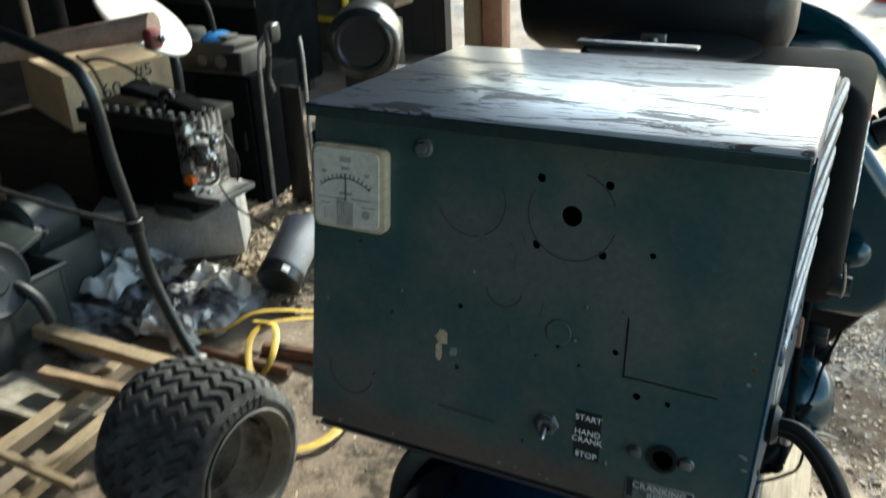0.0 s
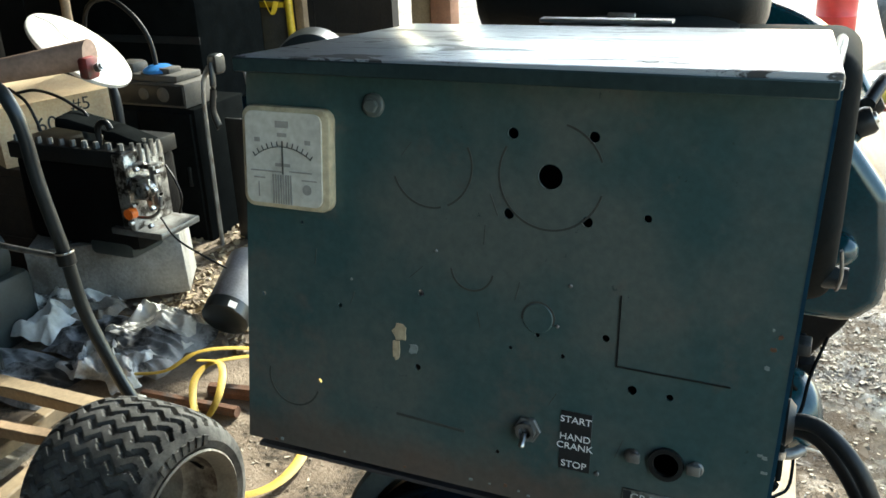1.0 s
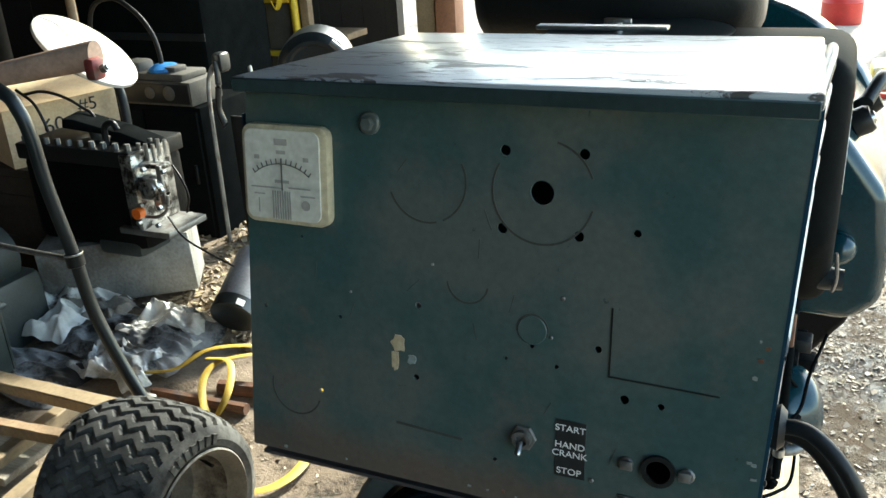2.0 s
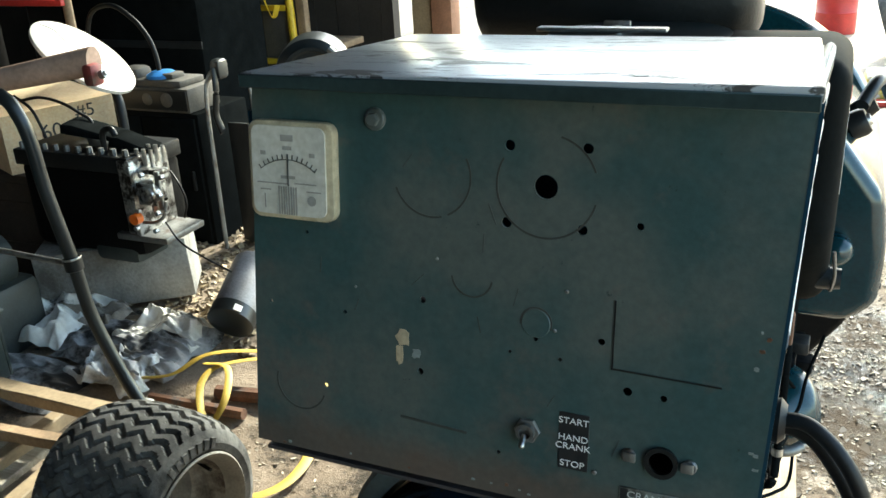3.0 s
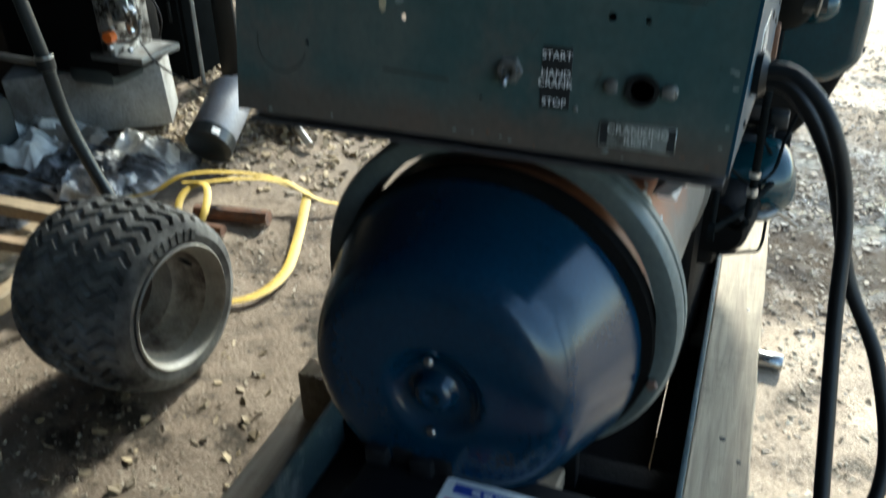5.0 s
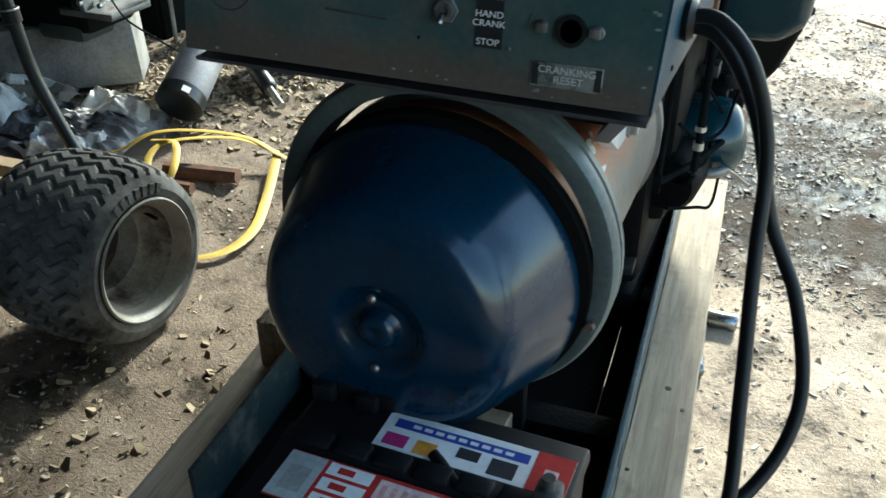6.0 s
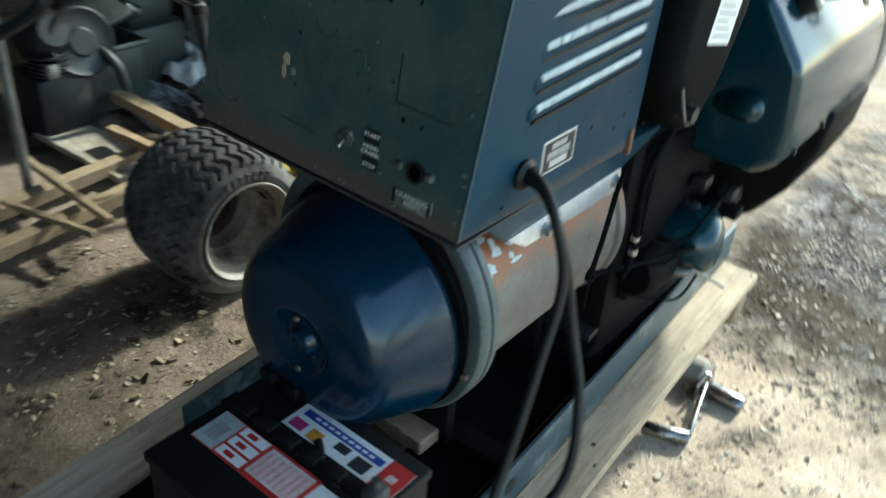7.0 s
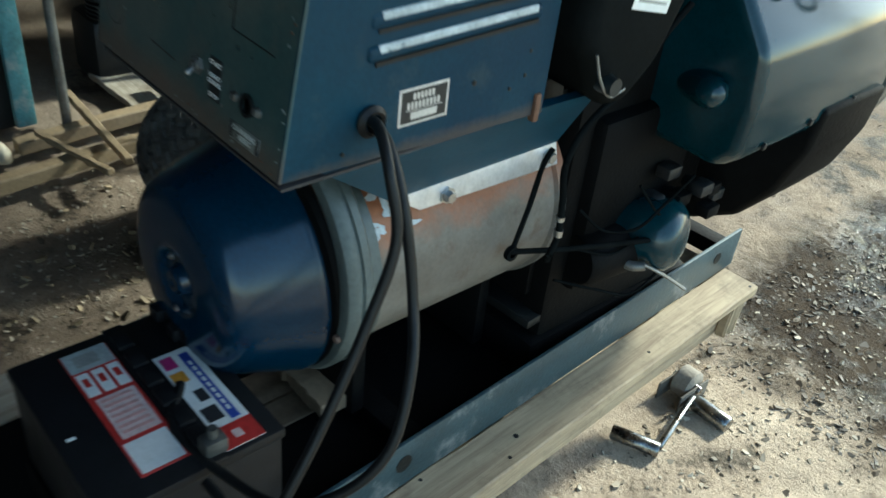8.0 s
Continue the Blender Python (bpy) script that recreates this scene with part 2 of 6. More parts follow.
def dirt_material():
    """Trodden earth: pale dried crust, dark damp patches with a sheen, grit; a tint brighter on the sunlit right."""
    m = bpy.data.materials.new("dirt")
    m.use_nodes = True
    nt = m.node_tree
    N, L = nt.nodes.new, nt.links.new
    b = nt.nodes["Principled BSDF"]
    tc = N("ShaderNodeTexCoord")

    def tex(scale, detail, rough=0.6):
        n = N("ShaderNodeTexNoise")
        n.inputs["Scale"].default_value, n.inputs["Detail"].default_value, n.inputs["Roughness"].default_value = scale, detail, rough
        L(tc.outputs["Object"], n.inputs["Vector"])
        return n.outputs["Fac"]

    big, mid, fine = tex(1.6, 7, 0.7), tex(6, 10, 0.78), tex(110, 6, 0.7)
    ramp = N("ShaderNodeValToRGB")
    e = ramp.color_ramp.elements
    e[0].position, e[0].color = 0.415, (0.075, 0.066, 0.052, 1)
    e[1].position, e[1].color = 0.57, (0.40, 0.345, 0.275, 1)
    e2 = ramp.color_ramp.elements.new(0.47)
    e2.color = (0.27, 0.225, 0.175, 1)
    mixed = N("ShaderNodeMath")
    mixed.operation = "MULTIPLY_ADD"
    L(mid, mixed.inputs[0])
    mixed.inputs[1].default_value = 0.55
    half = N("ShaderNodeMath")
    half.operation = "MULTIPLY"
    L(big, half.inputs[0])
    half.inputs[1].default_value = 0.45
    L(half.outputs[0], mixed.inputs[2])
    L(mixed.outputs[0], ramp.inputs["Fac"])
    grit = N("ShaderNodeMix")
    grit.data_type, grit.blend_type = "RGBA", "OVERLAY"
    grit.inputs["Factor"].default_value = 0.35
    L(ramp.outputs["Color"], grit.inputs["A"])
    L(fine, grit.inputs["B"])
    sep = N("ShaderNodeSeparateXYZ")
    L(tc.outputs["Object"], sep.inputs[0])
    # mud lies right of the pallet, further back
    right = N("ShaderNodeMath")
    right.operation = "ADD"
    L(sep.outputs["X"], right.inputs[0])
    right.inputs[1].default_value = 0.38
    far = N("ShaderNodeMath")
    far.operation = "MULTIPLY_ADD"
    L(sep.outputs["Y"], far.inputs[0])
    far.inputs[1].default_value, far.inputs[2].default_value = 0.6, -0.64
    near = N("ShaderNodeMath")
    near.operation = "MULTIPLY_ADD"
    L(sep.outputs["Y"], near.inputs[0])
    near.inputs[1].default_value, near.inputs[2].default_value = -0.6, 2.2
    band = N("ShaderNodeMath")
    band.operation = "MINIMUM"
    L(far.outputs[0], band.inputs[0])
    L(near.outputs[0], band.inputs[1])
    reach = N("ShaderNodeMath")
    reach.operation = "MULTIPLY_ADD"
    L(sep.outputs["X"], reach.inputs[0])
    reach.inputs[1].default_value, reach.inputs[2].default_value = -0.45, 1.1
    ends = N("ShaderNodeMath")
    ends.operation = "MINIMUM"
    L(right.outputs[0], ends.inputs[0])
    L(reach.outputs[0], ends.inputs[1])
    both = N("ShaderNodeMath")
    both.operation = "MINIMUM"
    L(ends.outputs[0], both.inputs[0])
    L(band.outputs[0], both.inputs[1])
    wob = N("ShaderNodeMath")
    wob.operation = "MULTIPLY_ADD"
    L(big, wob.inputs[0])
    wob.inputs[1].default_value = 1.1
    L(both.outputs[0], wob.inputs[2])
    mud = N("ShaderNodeMapRange")
    mud.inputs["From Min"].default_value, mud.inputs["From Max"].default_value = 0.80, 0.98
    L(wob.outputs[0], mud.inputs["Value"])
    tone = N("ShaderNodeMix")
    tone.data_type, tone.blend_type = "RGBA", "MULTIPLY"
    tone.inputs["Factor"].default_value = 1.0
    hue = N("ShaderNodeMix")
    hue.data_type = "RGBA"
    hue.inputs["A"].default_value, hue.inputs["B"].default_value = (1.0, 1.0, 1.0, 1), (0.12, 0.105, 0.09, 1)
    L(mud.outputs["Result"], hue.inputs["Factor"])
    L(grit.outputs["Result"], tone.inputs["A"])
    # daylight put into the colour: ground tinted darker left, brighter right
    lit_side = N("ShaderNodeMapRange")
    lit_side.inputs["From Min"].default_value, lit_side.inputs["From Max"].default_value = -0.5, 0.4
    L(sep.outputs["X"], lit_side.inputs["Value"])
    lit_tone = N("ShaderNodeMix")
    lit_tone.data_type = "RGBA"
    lit_tone.inputs["A"].default_value, lit_tone.inputs["B"].default_value = (0.80, 0.74, 0.70, 1), (1.65, 1.54, 1.44, 1)
    L(lit_side.outputs["Result"], lit_tone.inputs["Factor"])
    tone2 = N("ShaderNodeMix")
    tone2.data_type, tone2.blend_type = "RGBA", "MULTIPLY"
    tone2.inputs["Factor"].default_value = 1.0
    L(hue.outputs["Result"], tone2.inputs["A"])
    L(lit_tone.outputs["Result"], tone2.inputs["B"])
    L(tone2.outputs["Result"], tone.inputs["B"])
    L(tone.outputs["Result"], b.inputs["Base Color"])
    wet = N("ShaderNodeMapRange")
    wet.inputs["From Min"].default_value, wet.inputs["From Max"].default_value = 0.46, 0.54
    wet.inputs["To Min"].default_value, wet.inputs["To Max"].default_value = 0.42, 0.9
    L(mid, wet.inputs["Value"])
    damp = N("ShaderNodeMath")
    damp.operation = "MULTIPLY_ADD"
    L(mud.outputs["Result"], damp.inputs[0])
    damp.inputs[1].default_value = -0.15
    L(wet.outputs["Result"], damp.inputs[2])
    clampr = N("ShaderNodeClamp")
    clampr.inputs["Min"].default_value, clampr.inputs["Max"].default_value = 0.30, 0.95
    L(damp.outputs[0], clampr.inputs["Value"])
    L(clampr.outputs["Result"], b.inputs["Roughness"])
    # standing water in the hollows of the mud
    pool = N("ShaderNodeMapRange")
    pool.inputs["From Min"].default_value, pool.inputs["From Max"].default_value = 0.505, 0.455
    L(big, pool.inputs["Value"])
    water = N("ShaderNodeMath")
    water.operation = "MULTIPLY"
    L(pool.outputs["Result"], water.inputs[0])
    L(mud.outputs["Result"], water.inputs[1])
    gloss = N("ShaderNodeMath")
    gloss.operation = "MULTIPLY_ADD"
    L(water.outputs[0], gloss.inputs[0])
    gloss.inputs[1].default_value, gloss.inputs[2].default_value = 0.5, 0.08
    L(gloss.outputs[0], b.inputs["Specular IOR Level"])
    shine = N("ShaderNodeMath")
    shine.operation = "MULTIPLY_ADD"
    L(water.outputs[0], shine.inputs[0])
    shine.inputs[1].default_value = -0.6
    L(damp.outputs[0], shine.inputs[2])
    L(shine.outputs[0], clampr.inputs["Value"])
    clampr.inputs["Min"].default_value = 0.12
    add = N("ShaderNodeMath")
    add.operation = "MULTIPLY_ADD"
    L(fine, add.inputs[0])
    add.inputs[1].default_value = 0.35
    L(mid, add.inputs[2])
    bp = N("ShaderNodeBump")
    bp.inputs["Strength"].default_value, bp.inputs["Distance"].default_value = 0.85, 0.02
    L(add.outputs[0], bp.inputs["Height"])
    L(bp.outputs["Normal"], b.inputs["Normal"])
    return m


def lid_material():
    """Old enamel: glossy where it holds, dull brown where it has flaked; its pale base stands for reflected sky."""
    m = bpy.data.materials.new("lid_glare_enamel")
    m.use_nodes = True
    nt = m.node_tree
    N, L = nt.nodes.new, nt.links.new
    b = nt.nodes["Principled BSDF"]
    tc = N("ShaderNodeTexCoord")
    mp = N("ShaderNodeMapping")
    mp.inputs["Scale"].default_value = (1.0, 2.1, 1.0)
    L(tc.outputs["Object"], mp.inputs["Vector"])
    n = N("ShaderNodeTexNoise")
    n.inputs["Scale"].default_value, n.inputs["Detail"].default_value, n.inputs["Roughness"].default_value, n.inputs["Distortion"].default_value = 9, 9, 0.68, 0.6
    L(mp.outputs["Vector"], n.inputs["Vector"])
    flake = N("ShaderNodeMapRange")
    flake.inputs["From Min"].default_value, flake.inputs["From Max"].default_value = 0.55, 0.57
    L(n.outputs["Fac"], flake.inputs["Value"])
    mp2 = N("ShaderNodeMapping")
    mp2.inputs["Scale"].default_value, mp2.inputs["Location"].default_value = (0.7, 4.0, 1.0), (3.1, 1.7, 0.4)
    L(tc.outputs["Object"], mp2.inputs["Vector"])
    ns = N("ShaderNodeTexNoise")
    ns.inputs["Scale"].default_value, ns.inputs["Detail"].default_value, ns.inputs["Roughness"].default_value, ns.inputs["Distortion"].default_value = 16, 8, 0.75, 1.2
    L(mp2.outputs["Vector"], ns.inputs["Vector"])
    streak = N("ShaderNodeMapRange")
    streak.inputs["From Min"].default_value, streak.inputs["From Max"].default_value = 0.555, 0.575
    L(ns.outputs["Fac"], streak.inputs["Value"])
    fl2 = N("ShaderNodeMath")
    fl2.operation = "MAXIMUM"
    L(flake.outputs["Result"], fl2.inputs[0])
    L(streak.outputs["Result"], fl2.inputs[1])
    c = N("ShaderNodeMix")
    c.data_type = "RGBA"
    # first colour paints in the glare of the bright yard, second is flaked
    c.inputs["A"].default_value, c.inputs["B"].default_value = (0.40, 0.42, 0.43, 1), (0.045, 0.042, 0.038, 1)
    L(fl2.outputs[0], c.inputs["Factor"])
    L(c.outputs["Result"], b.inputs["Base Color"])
    r = N("ShaderNodeMapRange")
    r.inputs["To Min"].default_value, r.inputs["To Max"].default_value = 0.2, 0.5
    L(fl2.outputs[0], r.inputs["Value"])
    L(r.outputs["Result"], b.inputs["Roughness"])
    wet = N("ShaderNodeMapRange")
    wet.inputs["To Min"].default_value, wet.inputs["To Max"].default_value = 1.0, 0.25
    L(fl2.outputs[0], wet.inputs["Value"])
    L(wet.outputs["Result"], b.inputs["Coat Weight"])
    b.inputs["Coat Roughness"].default_value = 0.32
    bp = N("ShaderNodeBump")
    bp.inputs["Strength"].default_value, bp.inputs["Distance"].default_value = 0.35, 0.002
    bp.invert = True
    L(n.outputs["Fac"], bp.inputs["Height"])
    L(bp.outputs["Normal"], b.inputs["Normal"])
    return m


M["dirt"] = dirt_material()
M["lid"] = lid_material()


def stained(name, base, worn, stain, band, rough=0.42, soft=(0.40, 0.62), scale=3.5, grain=140, spec=0.5):
    """Painted sheet steel: soft worn patches, brown stains, and rust that creeps in from one height (z0 to z1)."""
    m = bpy.data.materials.new(name)
    m.use_nodes = True
    nt = m.node_tree
    N, L = nt.nodes.new, nt.links.new
    b = nt.nodes["Principled BSDF"]
    tc = N("ShaderNodeTexCoord")

    def tex(s, detail, rgh, shift):
        mp = N("ShaderNodeMapping")
        mp.inputs["Location"].default_value = shift
        L(tc.outputs["Object"], mp.inputs["Vector"])
        n = N("ShaderNodeTexNoise")
        n.inputs["Scale"].default_value, n.inputs["Detail"].default_value, n.inputs["Roughness"].default_value = s, detail, rgh
        L(mp.outputs["Vector"], n.inputs["Vector"])
        return n.outputs["Fac"]

    def span(v, lo, hi, top=1.0):
        r = N("ShaderNodeMapRange")
        r.inputs["From Min"].default_value, r.inputs["From Max"].default_value, r.inputs["To Max"].default_value = lo, hi, top
        L(v, r.inputs["Value"])
        return r.outputs["Result"]

    def mix(f, a, c):
        x = N("ShaderNodeMix")
        x.data_type = "RGBA"
        L(f, x.inputs["Factor"])
        if isinstance(a, tuple):
            x.inputs["A"].default_value = (*a, 1)
        else:
            L(a, x.inputs["A"])
        x.inputs["B"].default_value = (*c, 1)
        return x.outputs["Result"]

    wear = tex(scale, 5, 0.6, (2.2, 0.4, 1.3))
    col = mix(span(wear, soft[0], soft[1]), base, worn)
    col = mix(span(tex(scale * 1.9, 7, 0.7, (5.1, 3.3, 0.2)), 0.55, 0.72, 0.75), col, stain)
    col = mix(span(tex(scale * 13, 6, 0.75, (1.1, 9.3, 4.2)), 0.66, 0.70, 0.8), col, tuple(v * 0.4 for v in base))
    sep = N("ShaderNodeSeparateXYZ")
    L(tc.outputs["Object"], sep.inputs[0])
    creep = N("ShaderNodeMath")
    creep.operation = "MULTIPLY_ADD"
    L(tex(14, 8, 0.72, (0.3, 0.8, 2.7)), creep.inputs[0])
    creep.inputs[1].default_value = (band[0] - band[1]) * 2.4
    L(sep.outputs["Z"], creep.inputs[2])
    col = mix(span(creep.outputs[0], band[1] + (band[0] - band[1]) * 1.2, band[0] + (band[0] - band[1]) * 1.2, band[2]), col, band[3])
    fine = tex(grain, 4, 0.6, (0, 0, 0))
    ov = N("ShaderNodeMix")
    ov.data_type, ov.blend_type = "RGBA", "OVERLAY"
    ov.inputs["Factor"].default_value = 0.3
    L(col, ov.inputs["A"])
    L(fine, ov.inputs["B"])
    L(ov.outputs["Result"], b.inputs["Base Color"])
    rr = N("ShaderNodeMapRange")
    rr.inputs["To Min"].default_value, rr.inputs["To Max"].default_value = rough - 0.1, rough + 0.15
    L(wear, rr.inputs["Value"])
    L(rr.outputs["Result"], b.inputs["Roughness"])
    b.inputs["Specular IOR Level"].default_value = spec
    bp = N("ShaderNodeBump")
    bp.inputs["Strength"].default_value, bp.inputs["Distance"].default_value = 0.06, 0.003
    L(fine, bp.inputs["Height"])
    L(bp.outputs["Normal"], b.inputs["Normal"])
    return m


# band: rust from height z0 fading out at z1, its strength and colour
M["panel"] = stained("panel_paint", (0.034, 0.072, 0.072), (0.080, 0.098, 0.089), (0.120, 0.092, 0.076), (0.935, 0.962, 0.6, (0.11, 0.07, 0.05)), 0.40, soft=(0.42, 0.58), scale=5.0, spec=0.4)
M["lip"] = material("lip_paint", (0.020, 0.036, 0.037), 0.5, 0, 0.3, 9, 120, 0.05, spec=0.2)
M["saddle"] = material("saddle_paint", (0.005, 0.042, 0.070), 0.36, 0, 0.2, 9, 150, 0.04, other=(0.10, 0.075, 0.06), mix=(0.66, 0.74), spec=0.35)
M["side"] = stained("side_paint", (0.002, 0.026, 0.050), (0.004, 0.034, 0.058), (0.03, 0.050, 0.058), (0.915, 0.93, 0.6, (0.085, 0.06, 0.045)), 0.45, scale=6, spec=0.2)
M["barrel"] = stained("barrel_primer", (0.105, 0.092, 0.076), (0.16, 0.146, 0.125), (0.085, 0.048, 0.028), (0.712, 0.670, 0.95, (0.24, 0.085, 0.035)), 0.5, scale=9)


def wood_material(name, light, dark, along):
    """Sawn timber: grain drawn out along its length, knots, grey dirt."""
    m = bpy.data.materials.new(name)
    m.use_nodes = True
    nt = m.node_tree
    N, L = nt.nodes.new, nt.links.new
    b = nt.nodes["Principled BSDF"]
    tc = N("ShaderNodeTexCoord")
    mp = N("ShaderNodeMapping")
    mp.inputs["Scale"].default_value = (1, 0.06, 1) if along == "y" else (0.06, 1, 1)
    L(tc.outputs["Object"], mp.inputs["Vector"])
    g = N("ShaderNodeTexNoise")
    g.inputs["Scale"].default_value, g.inputs["Detail"].default_value, g.inputs["Roughness"].default_value, g.inputs["Distortion"].default_value = 70, 6, 0.65, 0.8
    L(mp.outputs["Vector"], g.inputs["Vector"])
    r = N("ShaderNodeValToRGB")
    e = r.color_ramp.elements
    e[0].position, e[0].color = 0.32, (*dark, 1)
    e[1].position, e[1].color = 0.62, (*light, 1)
    L(g.outputs["Fac"], r.inputs["Fac"])
    d = N("ShaderNodeTexNoise")
    d.inputs["Scale"].default_value, d.inputs["Detail"].default_value, d.inputs["Roughness"].default_value = 9, 7, 0.7
    L(tc.outputs["Object"], d.inputs["Vector"])
    dr = N("ShaderNodeMapRange")
    dr.inputs["From Min"].default_value, dr.inputs["From Max"].default_value, dr.inputs["To Max"].default_value = 0.5, 0.7, 0.75
    L(d.outputs["Fac"], dr.inputs["Value"])
    x = N("ShaderNodeMix")
    x.data_type = "RGBA"
    L(dr.outputs["Result"], x.inputs["Factor"])
    L(r.outputs["Color"], x.inputs["A"])
    x.inputs["B"].default_value = (0.15, 0.115, 0.075, 1)
    L(x.outputs["Result"], b.inputs["Base Color"])
    b.inputs["Roughness"].default_value = 0.75
    bp = N("ShaderNodeBump")
    bp.inputs["Strength"].default_value, bp.inputs["Distance"].default_value = 0.35, 0.003
    L(g.outputs["Fac"], bp.inputs["Height"])
    L(bp.outputs["Normal"], b.inputs["Normal"])
    return m


M["wood"] = wood_material("pallet_wood", (0.40, 0.315, 0.205), (0.23, 0.17, 0.11), "y")
M["wood_grey"] = wood_material("grey_wood", (0.42, 0.38, 0.31), (0.25, 0.22, 0.17), "x")
M["wood_weathered"] = wood_material("weathered_wood", (0.44, 0.39, 0.31), (0.27, 0.23, 0.17), "y")
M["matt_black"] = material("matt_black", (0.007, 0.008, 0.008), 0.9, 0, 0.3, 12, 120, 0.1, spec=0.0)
M["chrome_worn"] = material("worn_chrome", (0.30, 0.30, 0.29), 0.28, 1.0, 0.3, 25, 120, 0.1, other=(0.06, 0.05, 0.04), mix=(0.5, 0.62))
M["rim_inside"] = material("rusted_rim", (0.38, 0.345, 0.28), 0.7, 0, 0.3, 9, 120, 0.15, other=(0.07, 0.05, 0.035), mix=(0.46, 0.62))
# scuffed paint, pale enough to double as the sky's glint on the louvres
M["scuffed"] = material("scuff_glint_paint", (0.42, 0.46, 0.47), 0.5, 0.0, 0.3, 30, 150, 0.1, other=(0.03, 0.075, 0.10), mix=(0.58, 0.66))
M["dark_chest"] = material("dark_chest", (0.05, 0.036, 0.026), 0.8, 0, 0.3, 7, 80, 0.2)
M["card_dark"] = material("dirty_cardboard", (0.20, 0.135, 0.08), 0.85, 0, 0.2, 6, 90, 0.1)
M["print_dark"] = material("faded_ink", (0.09, 0.09, 0.08), 0.6, 0, 0.1, 20, 150, 0)
M["tub_green"] = material("tub_plastic", (0.022, 0.030, 0.028), 0.4, 0, 0.25, 12, 120, 0.06, other=(0.09, 0.085, 0.075), mix=(0.55, 0.7))
M["dark_disc"] = material("dark_disc", (0.055, 0.038, 0.027), 0.8, 0.1, 0.4, 20, 120, 0.2)


# ---- mesh helpers ----
def box(x0, x1, y0, y1, z0, z1, bevel=0.0, segs=2):
    bm = bmesh.new()
    bmesh.ops.create_cube(bm, size=1.0, matrix=Matrix.Translation(((x0 + x1) / 2, (y0 + y1) / 2, (z0 + z1) / 2)) @ Matrix.Diagonal((x1 - x0, y1 - y0, z1 - z0, 1)))
    if bevel:
        bmesh.ops.bevel(bm, geom=bm.edges[:], offset=bevel, segments=segs, profile=0.5, affect="EDGES")
    return bm


def lathe(profile, m=None, steps=48, a0=0.0, a1=2 * math.pi):
    """Turn a list of (radius, height) round the z axis."""
    bm = bmesh.new()
    full = abs(a1 - a0 - 2 * math.pi) < 1e-6
    count = steps if full else steps + 1
    rings = []
    for r, h in profile:
        if r < 1e-5:
            rings.append([bm.verts.new((0, 0, h))] * count)
        else:
            rings.append([bm.verts.new((r * math.cos(a0 + (a1 - a0) * k / steps), r * math.sin(a0 + (a1 - a0) * k / steps), h)) for k in range(count)])
    for a, b in zip(rings, rings[1:]):
        for k in range(steps):
            k2 = (k + 1) % count
            vs = []
            for v in (a[k], a[k2], b[k2], b[k]):
                if v not in vs:
                    vs.append(v)
            if len(vs) > 2:
                try:
                    bm.faces.new(vs)
                except ValueError:
                    pass
    bmesh.ops.recalc_face_normals(bm, faces=bm.faces[:])
    if m is not None:
        bm.transform(m)
    return bm


def smooth_path(points, per=8):
    """Points of a Catmull-Rom curve."""
    p = [Vector(q) for q in points]
    p = [2 * p[0] - p[1]] + p + [2 * p[-1] - p[-2]]
    out = []
    for i in range(1, len(p) - 2):
        for k in range(per):
            t = k / per
            a, b, c, d = p[i - 1], p[i], p[i + 1], p[i + 2]
            out.append(0.5 * (2 * b + (c - a) * t + (2 * a - 5 * b + 4 * c - d) * t * t + (3 * b - a - 3 * c + d) * t ** 3))
    out.append(p[-2])
    return out


def tube(points, radius, sides=10, per=8, flat=None):
    """A hose along a smooth line. flat=(width, thickness) makes a strap."""
    pts = smooth_path(points, per) if per else [Vector(q) for q in points]
    bm = bmesh.new()
    rings, up = [], Vector((0.13, 0.21, 1)).normalized()
    for i, q in enumerate(pts):
        d = (pts[min(i + 1, len(pts) - 1)] - pts[max(i - 1, 0)]).normalized()
        side = d.cross(up)
        if side.length < 1e-3:
            side = d.cross(Vector((1, 0, 0)))
        side.normalize()
        over = side.cross(d).normalized()
        rw, rt = (radius, radius) if flat is None else (flat[0] / 2, flat[1] / 2)
        rings.append([bm.verts.new(q + side * rw * math.cos(2 * math.pi * k / sides) + over * rt * math.sin(2 * math.pi * k / sides)) for k in range(sides)])
    for a, b in zip(rings, rings[1:]):
        for k in range(sides):
            bm.faces.new((a[k], a[(k + 1) % sides], b[(k + 1) % sides], b[k]))
    bm.faces.new(rings[0][::-1])
    bm.faces.new(rings[-1])
    bmesh.ops.recalc_face_normals(bm, faces=bm.faces[:])
    return bm


def prism(outline, y0, y1, bevel=0.0, segs=2):
    """An outline of (x, z) drawn out along y."""
    bm = bmesh.new()
    a = [bm.verts.new((x, y0, z)) for x, z in outline]
    b = [bm.verts.new((x, y1, z)) for x, z in outline]
    n = len(outline)
    bm.faces.new(a)
    bm.faces.new(b[::-1])
    for k in range(n):
        bm.faces.new((a[k], b[k], b[(k + 1) % n], a[(k + 1) % n]))
    bmesh.ops.recalc_face_normals(bm, faces=bm.faces[:])
    if bevel:
        bmesh.ops.bevel(bm, geom=bm.edges[:], offset=bevel, segments=segs, profile=0.5, affect="EDGES")
    return bm


def join(*parts):
    bm = bmesh.new()
    for p in parts:
        me = bpy.data.meshes.new("part")
        p.to_mesh(me)
        bm.from_mesh(me)
        bpy.data.meshes.remove(me)
        p.free()
    return bm


